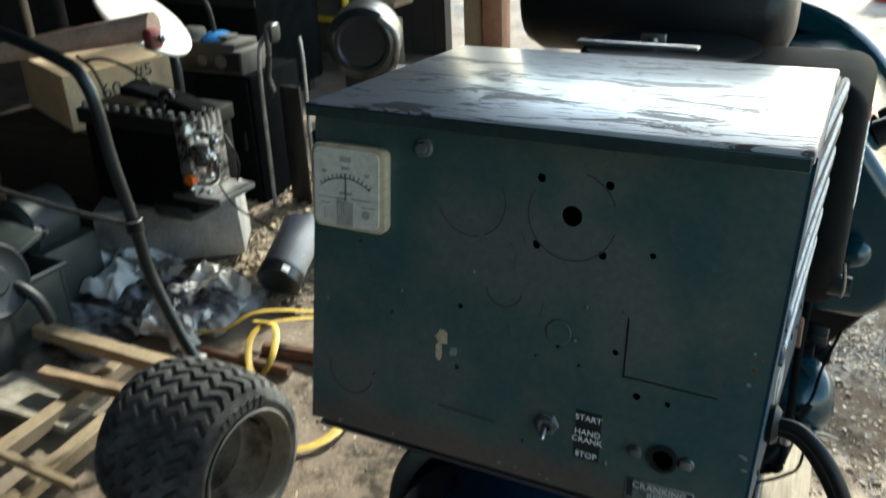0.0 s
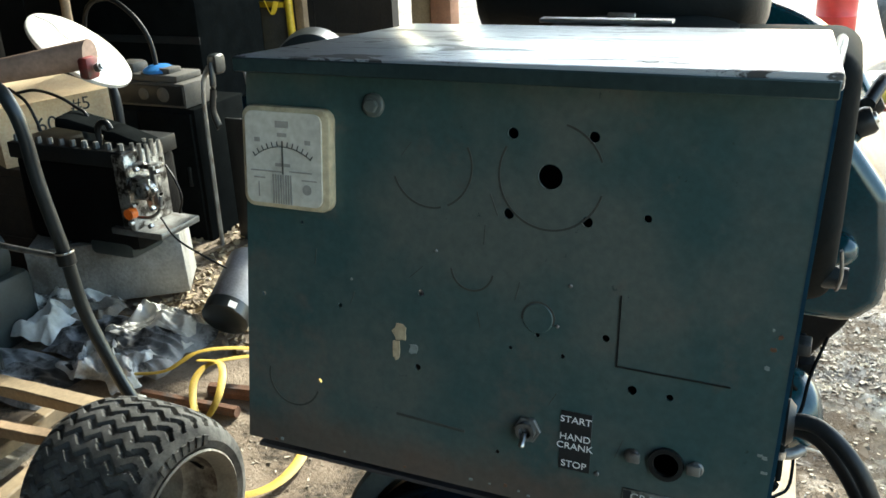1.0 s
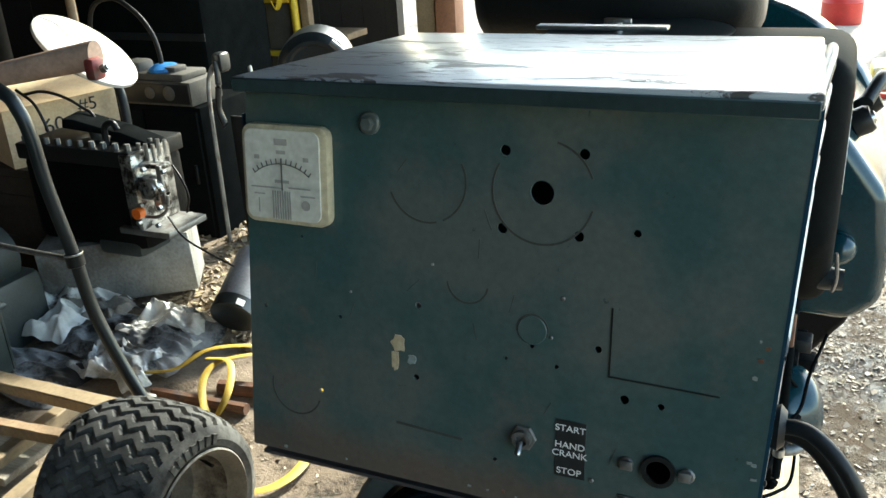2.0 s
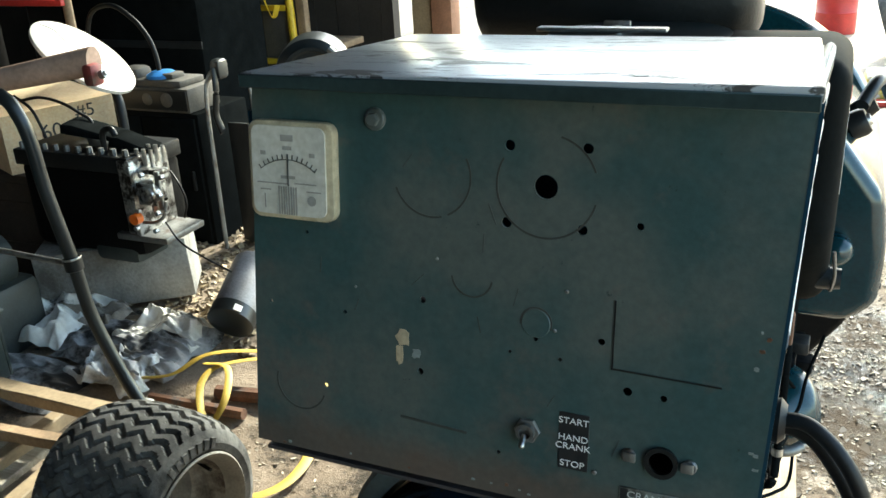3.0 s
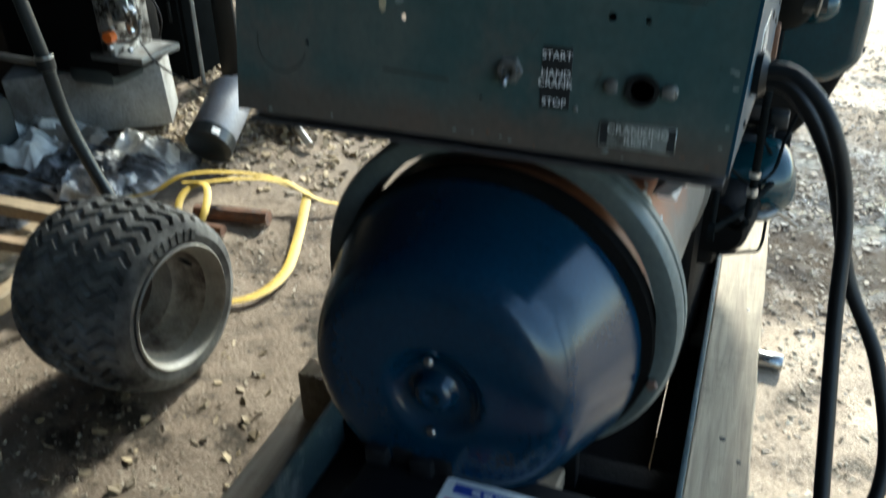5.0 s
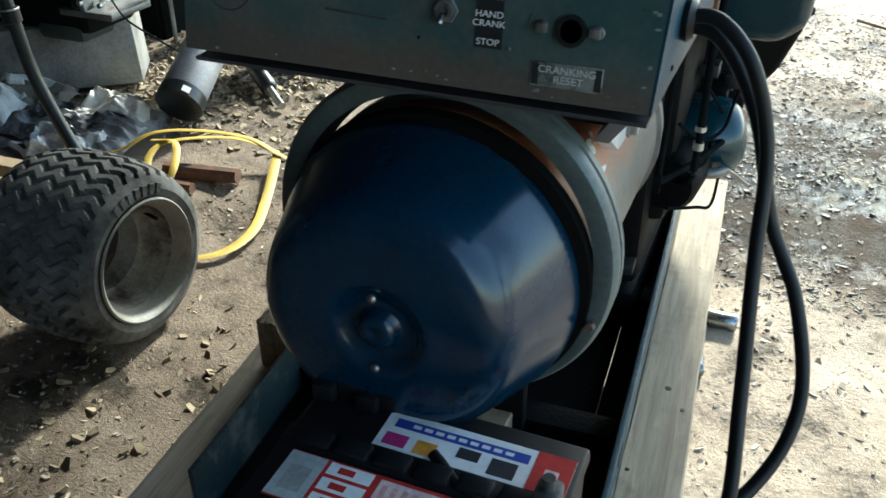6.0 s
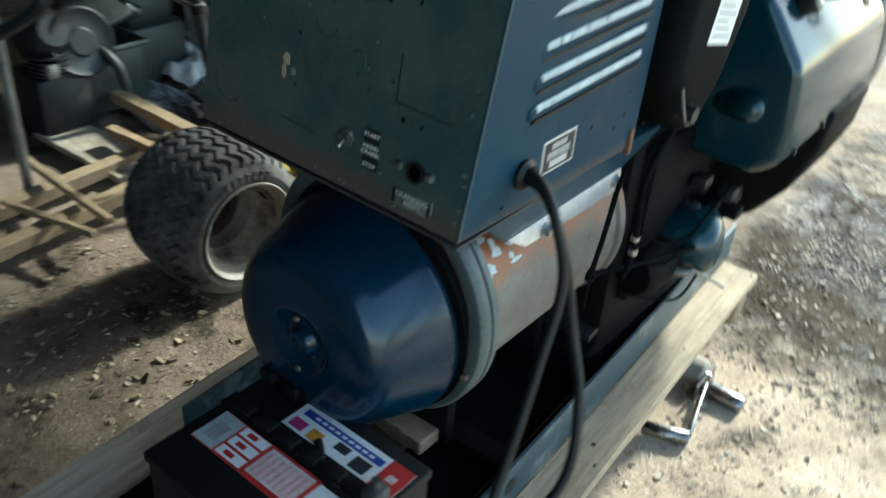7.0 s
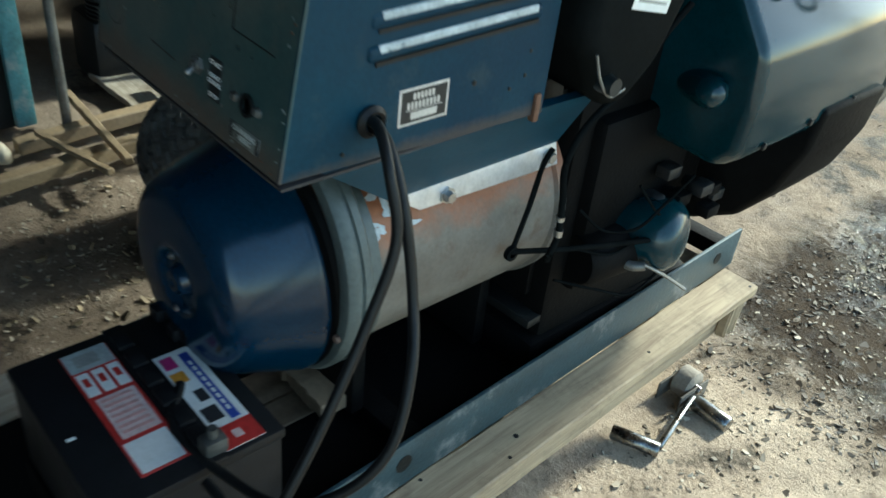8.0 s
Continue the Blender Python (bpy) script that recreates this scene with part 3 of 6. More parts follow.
def mesh_of(name, bm, mat, smooth=40):
    me = bpy.data.meshes.new(name)
    bm.to_mesh(me)
    bm.free()
    me.materials.append(M[mat] if isinstance(mat, str) else mat)
    if smooth:
        me.polygons.foreach_set("use_smooth", [True] * len(me.polygons))
        me.set_sharp_from_angle(angle=radians(smooth))
    return me


def part(name, bm, mat, parent, label="", smooth=40):
    ob = new(name, mesh_of(name, bm, mat, smooth))
    ob.parent = parent
    if label:
        tagged(ob, label)
    return ob


def thing(name, label, category, at=(0, 0, 0), group="", kind=""):
    ob = new(name)
    ob.location = at
    ob.empty_display_size = 0.05
    return tagged(ob, label, category, group, kind)


def solo(name, bm, mat, label, category="", kind="", group="", smooth=40):
    return tagged(new(name, mesh_of(name, bm, mat, smooth)), label, category, group, kind)


ALONG_Y = Matrix.Rotation(radians(90), 4, "X")  # turns a lathe's height to -y


def along_y(x, y, z):
    return Matrix.Translation((x, y, z)) @ ALONG_Y


def along_x(x, y, z):
    return Matrix.Translation((x, y, z)) @ Matrix.Rotation(radians(90), 4, "Y")


# ---- structure ----
G = -.2  # the dirt lies this far below the zero of the machine's own drawing


def rise(x, y):
    """Height of the dirt: a low heap of rubbish ground at the back left, small bumps everywhere."""
    z = 0.05 * math.exp(-(((x + 2.35) / 0.8) ** 2 + ((y - 2.1) / 0.8) ** 2))
    n = noise.noise(Vector((x * 2.3, y * 2.3, 0.3))) * 0.016 + noise.noise(Vector((x * 9, y * 9, 5.1))) * 0.009 + noise.noise(Vector((x * 31, y * 31, 2.1))) * 0.004
    return G + z + n - 0.004


def build_ground():
    verts, faces = [], []
    xs = [-40, -20, -9] + [-6 + 0.25 * i for i in range(12)] + [-3.0 + 0.03 * i for i in range(166)] + [2 + 0.25 * i for i in range(17)] + [9, 20, 40]
    ys = [-40, -20, -9] + [-5 + 0.25 * i for i in range(17)] + [-0.8 + 0.03 * i for i in range(128)] + [3.25 + 0.25 * i for i in range(14)] + [9, 20, 40]
    for y in ys:
        for x in xs:
            verts.append((x, y, rise(x, y)))
    w = len(xs)
    for j in range(len(ys) - 1):
        for i in range(w - 1):
            faces.append((j * w + i, j * w + i + 1, (j + 1) * w + i + 1, (j + 1) * w + i))
    me = bpy.data.meshes.new("ground")
    me.from_pydata(verts, [], faces)
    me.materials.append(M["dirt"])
    me.polygons.foreach_set("use_smooth", [True] * len(me.polygons))
    return tagged(new("ground", me), "trodden brown dirt floor with damp pale patches", "dirt floor", "", "structure")


build_ground()


def board_wall(name, x0, x1, y0, y1, height, label):
    """A wall of upright boards, each a little uneven."""
    rng = random.Random(len(name) * 7)
    bm = bmesh.new()
    along = x1 - x0 > y1 - y0
    a, end = (x0, x1) if along else (y0, y1)
    while a < end - 0.01:
        w = min(0.22, end - a)
        d = rng.uniform(0, 0.015)
        p = box(a + 0.003, a + w - 0.003, y0 + d, y1 - d, G - .03, height) if along else box(x0 + d, x1 - d, a + 0.003, a + w - 0.003, G - .03, height)
        me = bpy.data.meshes.new("b")
        p.to_mesh(me)
        p.free()
        bm.from_mesh(me)
        bpy.data.meshes.remove(me)
        a += w
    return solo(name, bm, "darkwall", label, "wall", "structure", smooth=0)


H_SHED = 4.3
board_wall("wall_back", -8.0, -3.26, 6.2, 6.34, H_SHED, "dark weathered board wall of the shed")
# left and front walls and ceiling are unseen, added to shape the daylight
board_wall("wall_left", -8.14, -8.0, -3.6, 6.34, H_SHED, "dark weathered board wall of the shed")
board_wall("wall_front", -8.0, 2.6, -3.74, -3.6, H_SHED, "unseen dark weathered board wall shutting out front daylight")
solo("ceiling", box(-8.2, 2.7, -3.8, 6.4, H_SHED, H_SHED + 0.12), "darkwall", "unseen dark board ceiling added to shade the shed", "ceiling", "structure", smooth=0)


def post(name, x, y, w, mat, label):
    solo(name, box(x - w / 2, x + w / 2, y - w / 2, y + w / 2, G - .03, H_SHED, 0.006), mat, label, "post", "structure")


post("door_post", -2.75, 6.16, 0.18, "redwood", "reddish brown wooden door post")
post("trim", -2.95, 6.2, 0.17, "palewood", "pale wooden trim of the doorway")
post("trim", -2.45, 6.9, 0.12, "palewood", "pale wooden trim outside the doorway")
post("door_post", 2.6, 6.2, 0.2, "redwood", "brown wooden corner post of the shed")

# ---- generator set ----
AX, AZ = -0.025, 0.612
LEAN = radians(8)
PANEL = Matrix.Translation((0, 0, 0.92)) @ Matrix.Rotation(-LEAN, 4, "X")  # x along the panel, z up it, -y out of it
gen = thing("generator_set", "old blue and grey engine generator set on a steel skid", "generator")


def on_panel(bm, u, v, out=0.0, turn=0.0):
    bm.transform(PANEL @ Matrix.Translation((u, -out, v)) @ Matrix.Rotation(turn, 4, "Y"))
    return bm


def cut(bm, cutters):
    """bm with holes of the cutters' shape."""
    a = bpy.data.objects.new("a", bpy.data.meshes.new("a"))
    b = bpy.data.objects.new("b", bpy.data.meshes.new("b"))
    for o, m in ((a, bm), (b, cutters)):
        m.to_mesh(o.data)
        m.free()
        scene.collection.objects.link(o)
    mod = a.modifiers.new("cut", "BOOLEAN")
    mod.operation, mod.object, mod.solver = "DIFFERENCE", b, "EXACT"
    done = bpy.data.meshes.new_from_object(a.evaluated_get(bpy.context.evaluated_depsgraph_get()))
    out = bmesh.new()
    out.from_mesh(done)
    for o in (a, b):
        me = o.data
        bpy.data.objects.remove(o)
        bpy.data.meshes.remove(me)
    bpy.data.meshes.remove(done)
    return out


def disc(r, depth, steps=20, bevel=0.0):
    """A short round piece whose face looks along -y, from y=0 out to y=-depth."""
    b = min(bevel, depth * 0.9)
    return lathe([(0, depth), (r - b, depth), (r, depth - b), (r, 0), (0, 0)], ALONG_Y, steps)


def ring(r0, r1, depth, steps=32):
    return lathe([(r0, 0), (r0, depth), (r1, depth), (r1, 0), (r0, 0)], ALONG_Y, steps)


# control box: front sheet with its holes
front = bmesh.new()
for q in ((-.252, 0, 0), (.25, 0, 0), (.266, 0, .378), (-.238, 0, .378)):
    front.verts.new(q)
front.faces.new(front.verts[:])
ext = bmesh.ops.extrude_face_region(front, geom=front.faces[:])
bmesh.ops.translate(front, verts=[e for e in ext["geom"] if isinstance(e, bmesh.types.BMVert)], vec=(0, .003, 0))
bmesh.ops.recalc_face_normals(front, faces=front.faces[:])
HOLES = [(-.058, .182, .0032), (-.0605, .110, .0032), (.024, .331, .0048), (.0225, .2635, .0048), (.090, .2635, .0046), (.0918, .3323, .0046),
         (.1383, .2713, .0033), (.1114, .167, .0032), (.0572, .2976, .0105), (-.2272, .1576, .0022), (-.1417, .1578, .0024), (.0288, .1449, .0016),
         (.0755, .1448, .0019), (.0199, .043, .002), (.1361, .1255, .004), (.1669, .1247, .003), (-.1821, .2335, .002), (-.166, .0765, .0026),
         (.0524, .1605, .0022), (.169, .066, .0135)]
cutters = join(*[lathe([(0, -.02), (r, -.02), (r, .02), (0, .02)], Matrix.Translation((u, 0, v)) @ ALONG_Y, 20) for u, v, r in HOLES])
front = cut(front, cutters)
front.transform(PANEL)
panel = part("front_panel", front, "panel", gen, "leaning teal grey front panel with rust stains and empty holes", smooth=0)
# ghosts of removed gauges, as thin scratched rings
for u, v, r, arcs in ((-.049, .299, .0375, ((-65, 28), (200, 285))), (.0575, .2976, .0445, ((150, 345), (20, 75))), (-.009, .211, .0195, ((185, 350),)), (-.195, .0745, .0285, ((165, 340),)), (.0524, .1755, .0142, ((-20, 190),))):
    for a0, a1 in arcs:
        part("rust_ring", on_panel(lathe([(r - .0009, 0), (r - .0009, .0005), (r + .0009, .0005), (r + .0009, 0), (r - .0009, 0)], ALONG_Y, 30, radians(a0), radians(a1)), u, v), "rust", panel)
part("blank_plug", on_panel(disc(.0135, .0012, 28, .0008), .0524, .1755), "panel", panel)
part("seam", on_panel(box(-.0007, .0007, -.0008, .0005, -.031, .031), .122, .175), "black", panel)
part("seam", on_panel(box(-.046, .046, -.0008, .0005, -.0007, .0007), .167, .1435, turn=radians(1)), "black", panel)
part("scrape", on_panel(box(-.035, .035, -.0008, .0004, -.0016, .0012, .0004, 1), -.047, .058, turn=radians(3)), "rust", panel)


def torn(u, v, w, h, seed):
    """A torn flake of paper."""
    rng = random.Random(seed)
    out = []
    for k in range(14):
        a = 2 * math.pi * k / 14
        rr = rng.uniform(.6, 1.05)
        out.append((w / 2 * rr * math.copysign(abs(math.cos(a)) ** .6, math.cos(a)), h / 2 * rr * math.copysign(abs(math.sin(a)) ** .6, math.sin(a))))
    return on_panel(prism(out, -.0008, .0003), u, v)


part("paper_flake", torn(-.0788, .142, .017, .018, 3), "paper", panel, "torn yellowed paper flake")
part("paper_flake", torn(-.0815, .124, .009, .026, 4), "paper", panel, "torn yellowed paper flake")
part("paint_chip", torn(-.0645, .127, .010, .010, 5), "chip_grey", panel, "pale grey paint chip")
wear_rng = random.Random(23)
for k in range(26):  # bare chips along the lower and right edges
    if k < 16:
        u, v = wear_rng.uniform(-.23, .245), wear_rng.uniform(.002, .012)
    else:
        u, v = wear_rng.uniform(.238, .247), wear_rng.uniform(.01, .20)
    part("bare_chip", torn(u, v, wear_rng.uniform(.002, .006), wear_rng.uniform(.0015, .004), 40 + k), "chip_grey" if k % 3 else "rusty", panel)
for k in range(10):  # short scratches
    u, v = wear_rng.uniform(-.2, .22), wear_rng.uniform(.03, .34)
    part("scratch", on_panel(box(-.0003, .0003, -.0006, .0002, -wear_rng.uniform(.004, .014), wear_rng.uniform(.004, .012)), u, v, turn=wear_rng.uniform(-.9, .9)), "rust", panel)
for u, v, r in ((.0793, .208, .0018), (.1115, .0431, .0022), (-.0431, .2233, .0014), (-.1288, .1856, .0013), (.07, .171, .0016)):
    part("screw", on_panel(disc(r, .0016, 10, .0006), u, v), "dullsteel", panel)
for u, s in ((.1406, 1), (.1929, -1)):
    part("screw", on_panel(join(disc(.0065, .0025, 14, .001), box(-.004 * s, .007 * s, -.006, -.002, -.0045, .0045, .0012) if s > 0 else box(-.007, .004, -.006, -.002, -.0045, .0045, .0012)), u, .067), "dullsteel", panel)

# the rest of the box
BOX_BACK = .45
bm = bmesh.new()
side = [(.25, .0, .92), (.25, BOX_BACK, .905), (.254, BOX_BACK, 1.268), (.266, .0525, 1.296)]
vs = [bm.verts.new(q) for q in side] + [bm.verts.new((q[0] - .003, q[1], q[2])) for q in side]
for f in ((0, 1, 2, 3), (7, 6, 5, 4), (0, 4, 5, 1), (1, 5, 6, 2), (2, 6, 7, 3), (3, 7, 4, 0)):
    bm.faces.new([vs[i] for i in f])
bmesh.ops.recalc_face_normals(bm, faces=bm.faces[:])
side_panel = part("side_panel", bm, "side", gen, "blue side panel with pressed louvres", smooth=0)
for k in range(6):
    z = 1.063 + .0403 * k
    y0 = .118 + .002 * k
    tilt = Matrix.Translation((.25 + .026 * (z - .92), .265, z)) @ Matrix.Rotation(radians(-1.2) * k / 3, 4, "Z") @ Matrix.Rotation(radians(2), 4, "X") @ Matrix.Translation((-.25, -.265, -z))
    # upper edges: worn paint with the sky highlight coloured in
    for name, shape, mat in (("louvre", box(.242, .2535, y0, .412 - .001 * k, z - .0105, z + .0105, .0065, 3), "side"),
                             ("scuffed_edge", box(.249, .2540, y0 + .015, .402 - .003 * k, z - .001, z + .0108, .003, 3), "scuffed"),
                             ("louvre_gap", box(.2495, .2525, y0 + .012, .405, z - .016, z - .0105), "black")):
        shape.transform(tilt)
        part(name, shape, mat, side_panel)
part("left_panel", box(-.25, -.247, .056, BOX_BACK, .92, 1.262), "side", gen, smooth=0)
part("back_panel", box(-.246, .246, BOX_BACK - .003, BOX_BACK, .905, 1.262), "side", gen, smooth=0)
part("bottom_panel", box(-.246, .246, .006, BOX_BACK - .004, .905, .909), "side", gen, smooth=0)
# lid: slopes a little to the back, with a turned down lip
bm = bmesh.new()
top = [(-.228, .020, 1.307), (.266, .020, 1.312), (.251, .462, 1.274), (-.262, .462, 1.272)]
vs = [bm.verts.new(q) for q in top] + [bm.verts.new((q[0], q[1], q[2] - d)) for q, d in zip(top, (.013, .013, .012, .012))]
for f in ((0, 1, 2, 3), (7, 6, 5, 4), (0, 4, 5, 1), (1, 5, 6, 2), (2, 6, 7, 3), (3, 7, 4, 0)):
    bm.faces.new([vs[i] for i in f])
bmesh.ops.recalc_face_normals(bm, faces=bm.faces[:])
bmesh.ops.bevel(bm, geom=bm.edges[:], offset=.003, segments=2, profile=.5, affect="EDGES")
lid = part("lid", bm, "lid", gen, "scuffed lid with pale painted glare and peeled paint", smooth=30)
part("lid_lip", box(-.226, .264, .0165, .0194, 1.294, 1.3065, .001, 1), "lip", lid, "dark teal folded lip")
part("rivet", lathe([(0, .002), (.006, .0015), (.007, 0)], Matrix.Translation((.13, .06, 1.3065)), 14), "black", lid)

# ammeter
def rounded(w, h, r, n=6):
    """Outline of a rectangle with round corners."""
    out = []
    for cx, cz, a0 in ((w - r, h - r, 0), (r - w, h - r, 90), (r - w, r - h, 180), (w - r, r - h, 270)):
        out += [(cx + r * math.cos(radians(a0 + 90 * k / n)), cz + r * math.sin(radians(a0 + 90 * k / n))) for k in range(n + 1)]
    return out


meter = part("meter", on_panel(prism(rounded(.0468, .0470, .011), -.0115, .001, .0025, 2), -.1905, .2945), "meter_rim", gen, "square panel meter with a yellowed face")
part("meter_face", on_panel(prism(rounded(.0405, .0422, .008), -.0135, -.0116), -.1915, .2945), "meter_face", meter)
FACE = .0142
for k in range(13):
    a = radians(-38 + 76 * k / 12)
    u, v = -.1915 + .050 * math.sin(a), .2565 + .052 * math.cos(a)
    part("tick", on_panel(box(-.0005, .0005, -.0004, 0, -.0022, .0022), u, v, FACE, a), "print_dark", meter)
part("scale_arc", on_panel(lathe([(.0488, 0), (.0496, 0), (.0496, .0004), (.0488, .0004), (.0488, 0)], ALONG_Y, 24, radians(52), radians(128)), -.1915, .2565, FACE), "print_dark", meter)
part("needle", on_panel(box(-.0007, .0007, -.0007, 0, -.014, .0165), -.1913, .2945, FACE), "print_dark", meter)
for u, v, w, h in ((-.187, .3165, .010, .0035), (-.187, .326, .014, .006), (-.187, .289, .016, .003), (-.205, .2825, .034, .0013), (-.168, .2835, .024, .0013), (-.2125, .276, .012, .0013), (-.159, .2765, .016, .0013), (-.214, .311, .006, .004), (-.160, .311, .006, .004), (-.2135, .265, .0012, .014)):
    part("print_bar", on_panel(box(-w / 2, w / 2, -.0003, 0, -h / 2, h / 2), u - .0045, v, FACE), "print_grey", meter)
for k in range(8):
    part("grille_line", on_panel(box(-.0007, .0007, -.0005, 0, -.0135, .0135), -.202 + .0027 * k, .2665, FACE), "print_grey", meter)
part("meter_dot", on_panel(disc(.0048, .0004, 18), -.166, .268, FACE), "print_grey", meter)
part("terminal_screw", on_panel(join(disc(.0105, .004, 18, .0015), disc(.0065, .009, 6, .001)), -.1046, .3468), "greygreen", gen)
# toggle switch
toggle = part("toggle_switch", on_panel(join(disc(.0125, .003, 6, .0006), ring(.0055, .0085, .009, 20)), .0477, .0715), "dullsteel", gen)
lever = lathe([(0, 0), (.0022, 0), (.0030, .008), (.0034, .011), (.0022, .013), (0, .0135)], Matrix.Rotation(radians(40), 4, "X") @ ALONG_Y, 12)
part("lever", on_panel(lever, .047, .069, .006), "steel", toggle)


def words(text, size, mat, parent, place, thick=.0003, name="lettering"):
    c = bpy.data.curves.new("t", "FONT")
    c.body, c.size, c.extrude, c.align_x, c.align_y = text, size, thick, "CENTER", "CENTER"
    o = bpy.data.objects.new("t", c)
    scene.collection.objects.link(o)
    me = bpy.data.meshes.new_from_object(o.evaluated_get(bpy.context.evaluated_depsgraph_get()))
    bpy.data.objects.remove(o)
    bpy.data.curves.remove(c)
    me.materials.clear()
    me.materials.append(M[mat])
    me.transform(place)
    ob = new(name, me)
    ob.parent = parent
    return ob


def face_text(u, v, out):
    return PANEL @ Matrix.Translation((u, -out, v)) @ Matrix.Rotation(radians(90), 4, "X") @ Matrix.Diagonal((1.12, 1, 1, 1))


tag = part("switch_label", on_panel(box(-.0138, .0138, -.0009, .0002, -.0275, .0275, .0003, 1), .0912, .0688), "black_tape", gen, "black switch label with white words")
for word, v in (("START", .0885), ("HAND", .0722), ("CRANK", .0638), ("STOP", .0468)):
    words(word, .0085, "ink_white", tag, face_text(.0908, v, .0011))
plate = part("reset_plate", on_panel(box(-.034, .034, -.0012, .0002, -.0115, .0115, .0005, 1), .1685, .0245), "plate_worn", gen, "worn metal plate with faded words")
words("CRANKING", .0095, "plate_ink", plate, face_text(.169, .0292, .0014))
words("RESET", .0095, "plate_ink", plate, face_text(.171, .0205, .0014))
for u in (.139, .1985):
    part("corner_patch", on_panel(box(-.0035, .0035, -.0015, .0002, -.010, .010, .0004, 1), u, .0245), "steel_dark", plate)
knob = part("reset_bushing", on_panel(ring(.0105, .0145, .004, 24), .169, .066), "black", gen)

# name plate, grommet and fittings of the side
nameplate = part("name_plate", box(.2495, .2512, .174, .257, .949, 1.001, .0005, 1), "plate_bright", gen, "bright engraved name plate on the side")
part("plate_field", box(.2508, .2516, .178, .253, .953, .997), "black_tape", nameplate)
for z, w, h in ((.9885, .038, .009), (.9765, .056, .009)):
    for k in range(int(w / .0062)):
        part("engraved_bar", box(.2514, .2519, .2155 - w / 2 + .0062 * k, .2155 - w / 2 + .0062 * k + .0042, z - h / 2, z + h / 2), "plate_bright", nameplate)
part("engraved_bar", box(.2514, .2519, .194, .238, .957, .967), "plate_bright", nameplate)
part("engraved_bar", box(.2514, .2519, .186, .246, .9695, .9705), "plate_bright", nameplate)
part("grommet", lathe([(.012, 0), (.020, .002), (.022, .008), (.016, .014), (.012, .012)], along_x(.249, .129, .972), 24), "rubber", gen)
for y, z, r in ((.302, .984, .004), (.40, .975, .003), (.405, 1.01, .003), (.372, .96, .003), (.09, .935, .003)):
    part("side_screw", lathe([(0, .003), (r, .002), (r, 0)], along_x(.25, y, z), 12), "black", side_panel)
part("corner_bracket", box(.243, .256, .428, .440, .895, .94, .003), "rusty", gen, "rusty corner bracket")

# saddle between box and barrel
saddle = bmesh.new()
sa = [(.245, .06, .917), (.245, .585, .905), (.170, .60, .778), (.170, .238, .778)]
vs = [saddle.verts.new(q) for q in sa] + [saddle.verts.new((q[0] - .02, q[1], q[2])) for q in sa]
for f in ((0, 1, 2, 3), (7, 6, 5, 4), (0, 4, 5, 1), (1, 5, 6, 2), (2, 6, 7, 3), (3, 7, 4, 0)):
    saddle.faces.new([vs[i] for i in f])
bmesh.ops.recalc_face_normals(saddle, faces=saddle.faces[:])
saddle.faces.ensure_lookup_table()
part("saddle", saddle, "saddle", gen, "blue sloping saddle plate", smooth=0)
part("saddle_web", box(-.17, .165, .24, .6, .80, .9), "black", gen, smooth=0)
fs = bmesh.new()
fo = [(.243, .779), (.600, .780), (.614, .732), (.300, .742)]
vs = [fs.verts.new((.172, y, z)) for y, z in fo] + [fs.verts.new((.15, y, z)) for y, z in fo]
for f in ((0, 1, 2, 3), (7, 6, 5, 4), (0, 4, 5, 1), (1, 5, 6, 2), (2, 6, 7, 3), (3, 7, 4, 0)):
    fs.faces.new([vs[i] for i in f])
bmesh.ops.recalc_face_normals(fs, faces=fs.faces[:])
bmesh.ops.bevel(fs, geom=fs.edges[:], offset=.002, segments=2, profile=.5, affect="EDGES")
part("flange_strip", fs, "strip_steel", gen, "bright scraped steel flange")
for y, z in ((.352, .754), (.582, .758)):
    part("flange_bolt", lathe([(0, .014), (.009, .014), (.0108, .011), (.0108, .004), (.0150, .004), (.0150, 0)], along_x(.172, y, z), 6), "steel", gen)

# generator barrel, end ring and fan cover
BARREL = lathe([(0, 0), (.205, 0), (.2055, -.012), (.2, -.02), (.2, -.46), (.207, -.465), (.207, -.485), (0, -.485)], along_y(AX, .165, AZ + .005), 72)
part("barrel", BARREL, "barrel", gen, "grey primed barrel with rust below the flange")
part("clamp_band", lathe([(.2, 0), (.2085, 0), (.2085, -.022), (.2, -.022)], along_y(AX, .205, AZ + .005), 72), "greygreen", gen)
# black band filling the gap behind the cover, as its shadow
part("fan_gap", lathe([(.19, 0), (.206, -.002), (.211, -.012), (.19, -.016)], along_y(AX + .004, .136, AZ + .006), 64), "tray_black", gen)
end_ring = part("end_ring", lathe([(.205, -.001), (.221, .002), (.229, 0), (.234, -.008), (.234, -.020), (.230, -.022), (.230, -.026), (.234, -.028), (.234, -.040), (.228, -.046), (.2, -.048)], along_y(AX + .006, .142, AZ + .030), 72), "greygreen", gen, "grey green cast end ring")
for a in (85, -18, 190, 270):
    part("ring_bolt", lathe([(0, .007), (.006, .007), (.0075, .005), (.0075, 0)], along_y(AX + .006 + .219 * math.cos(radians(a)), .140, AZ + .030 + .219 * math.sin(radians(a))), 6), "rusty", end_ring)
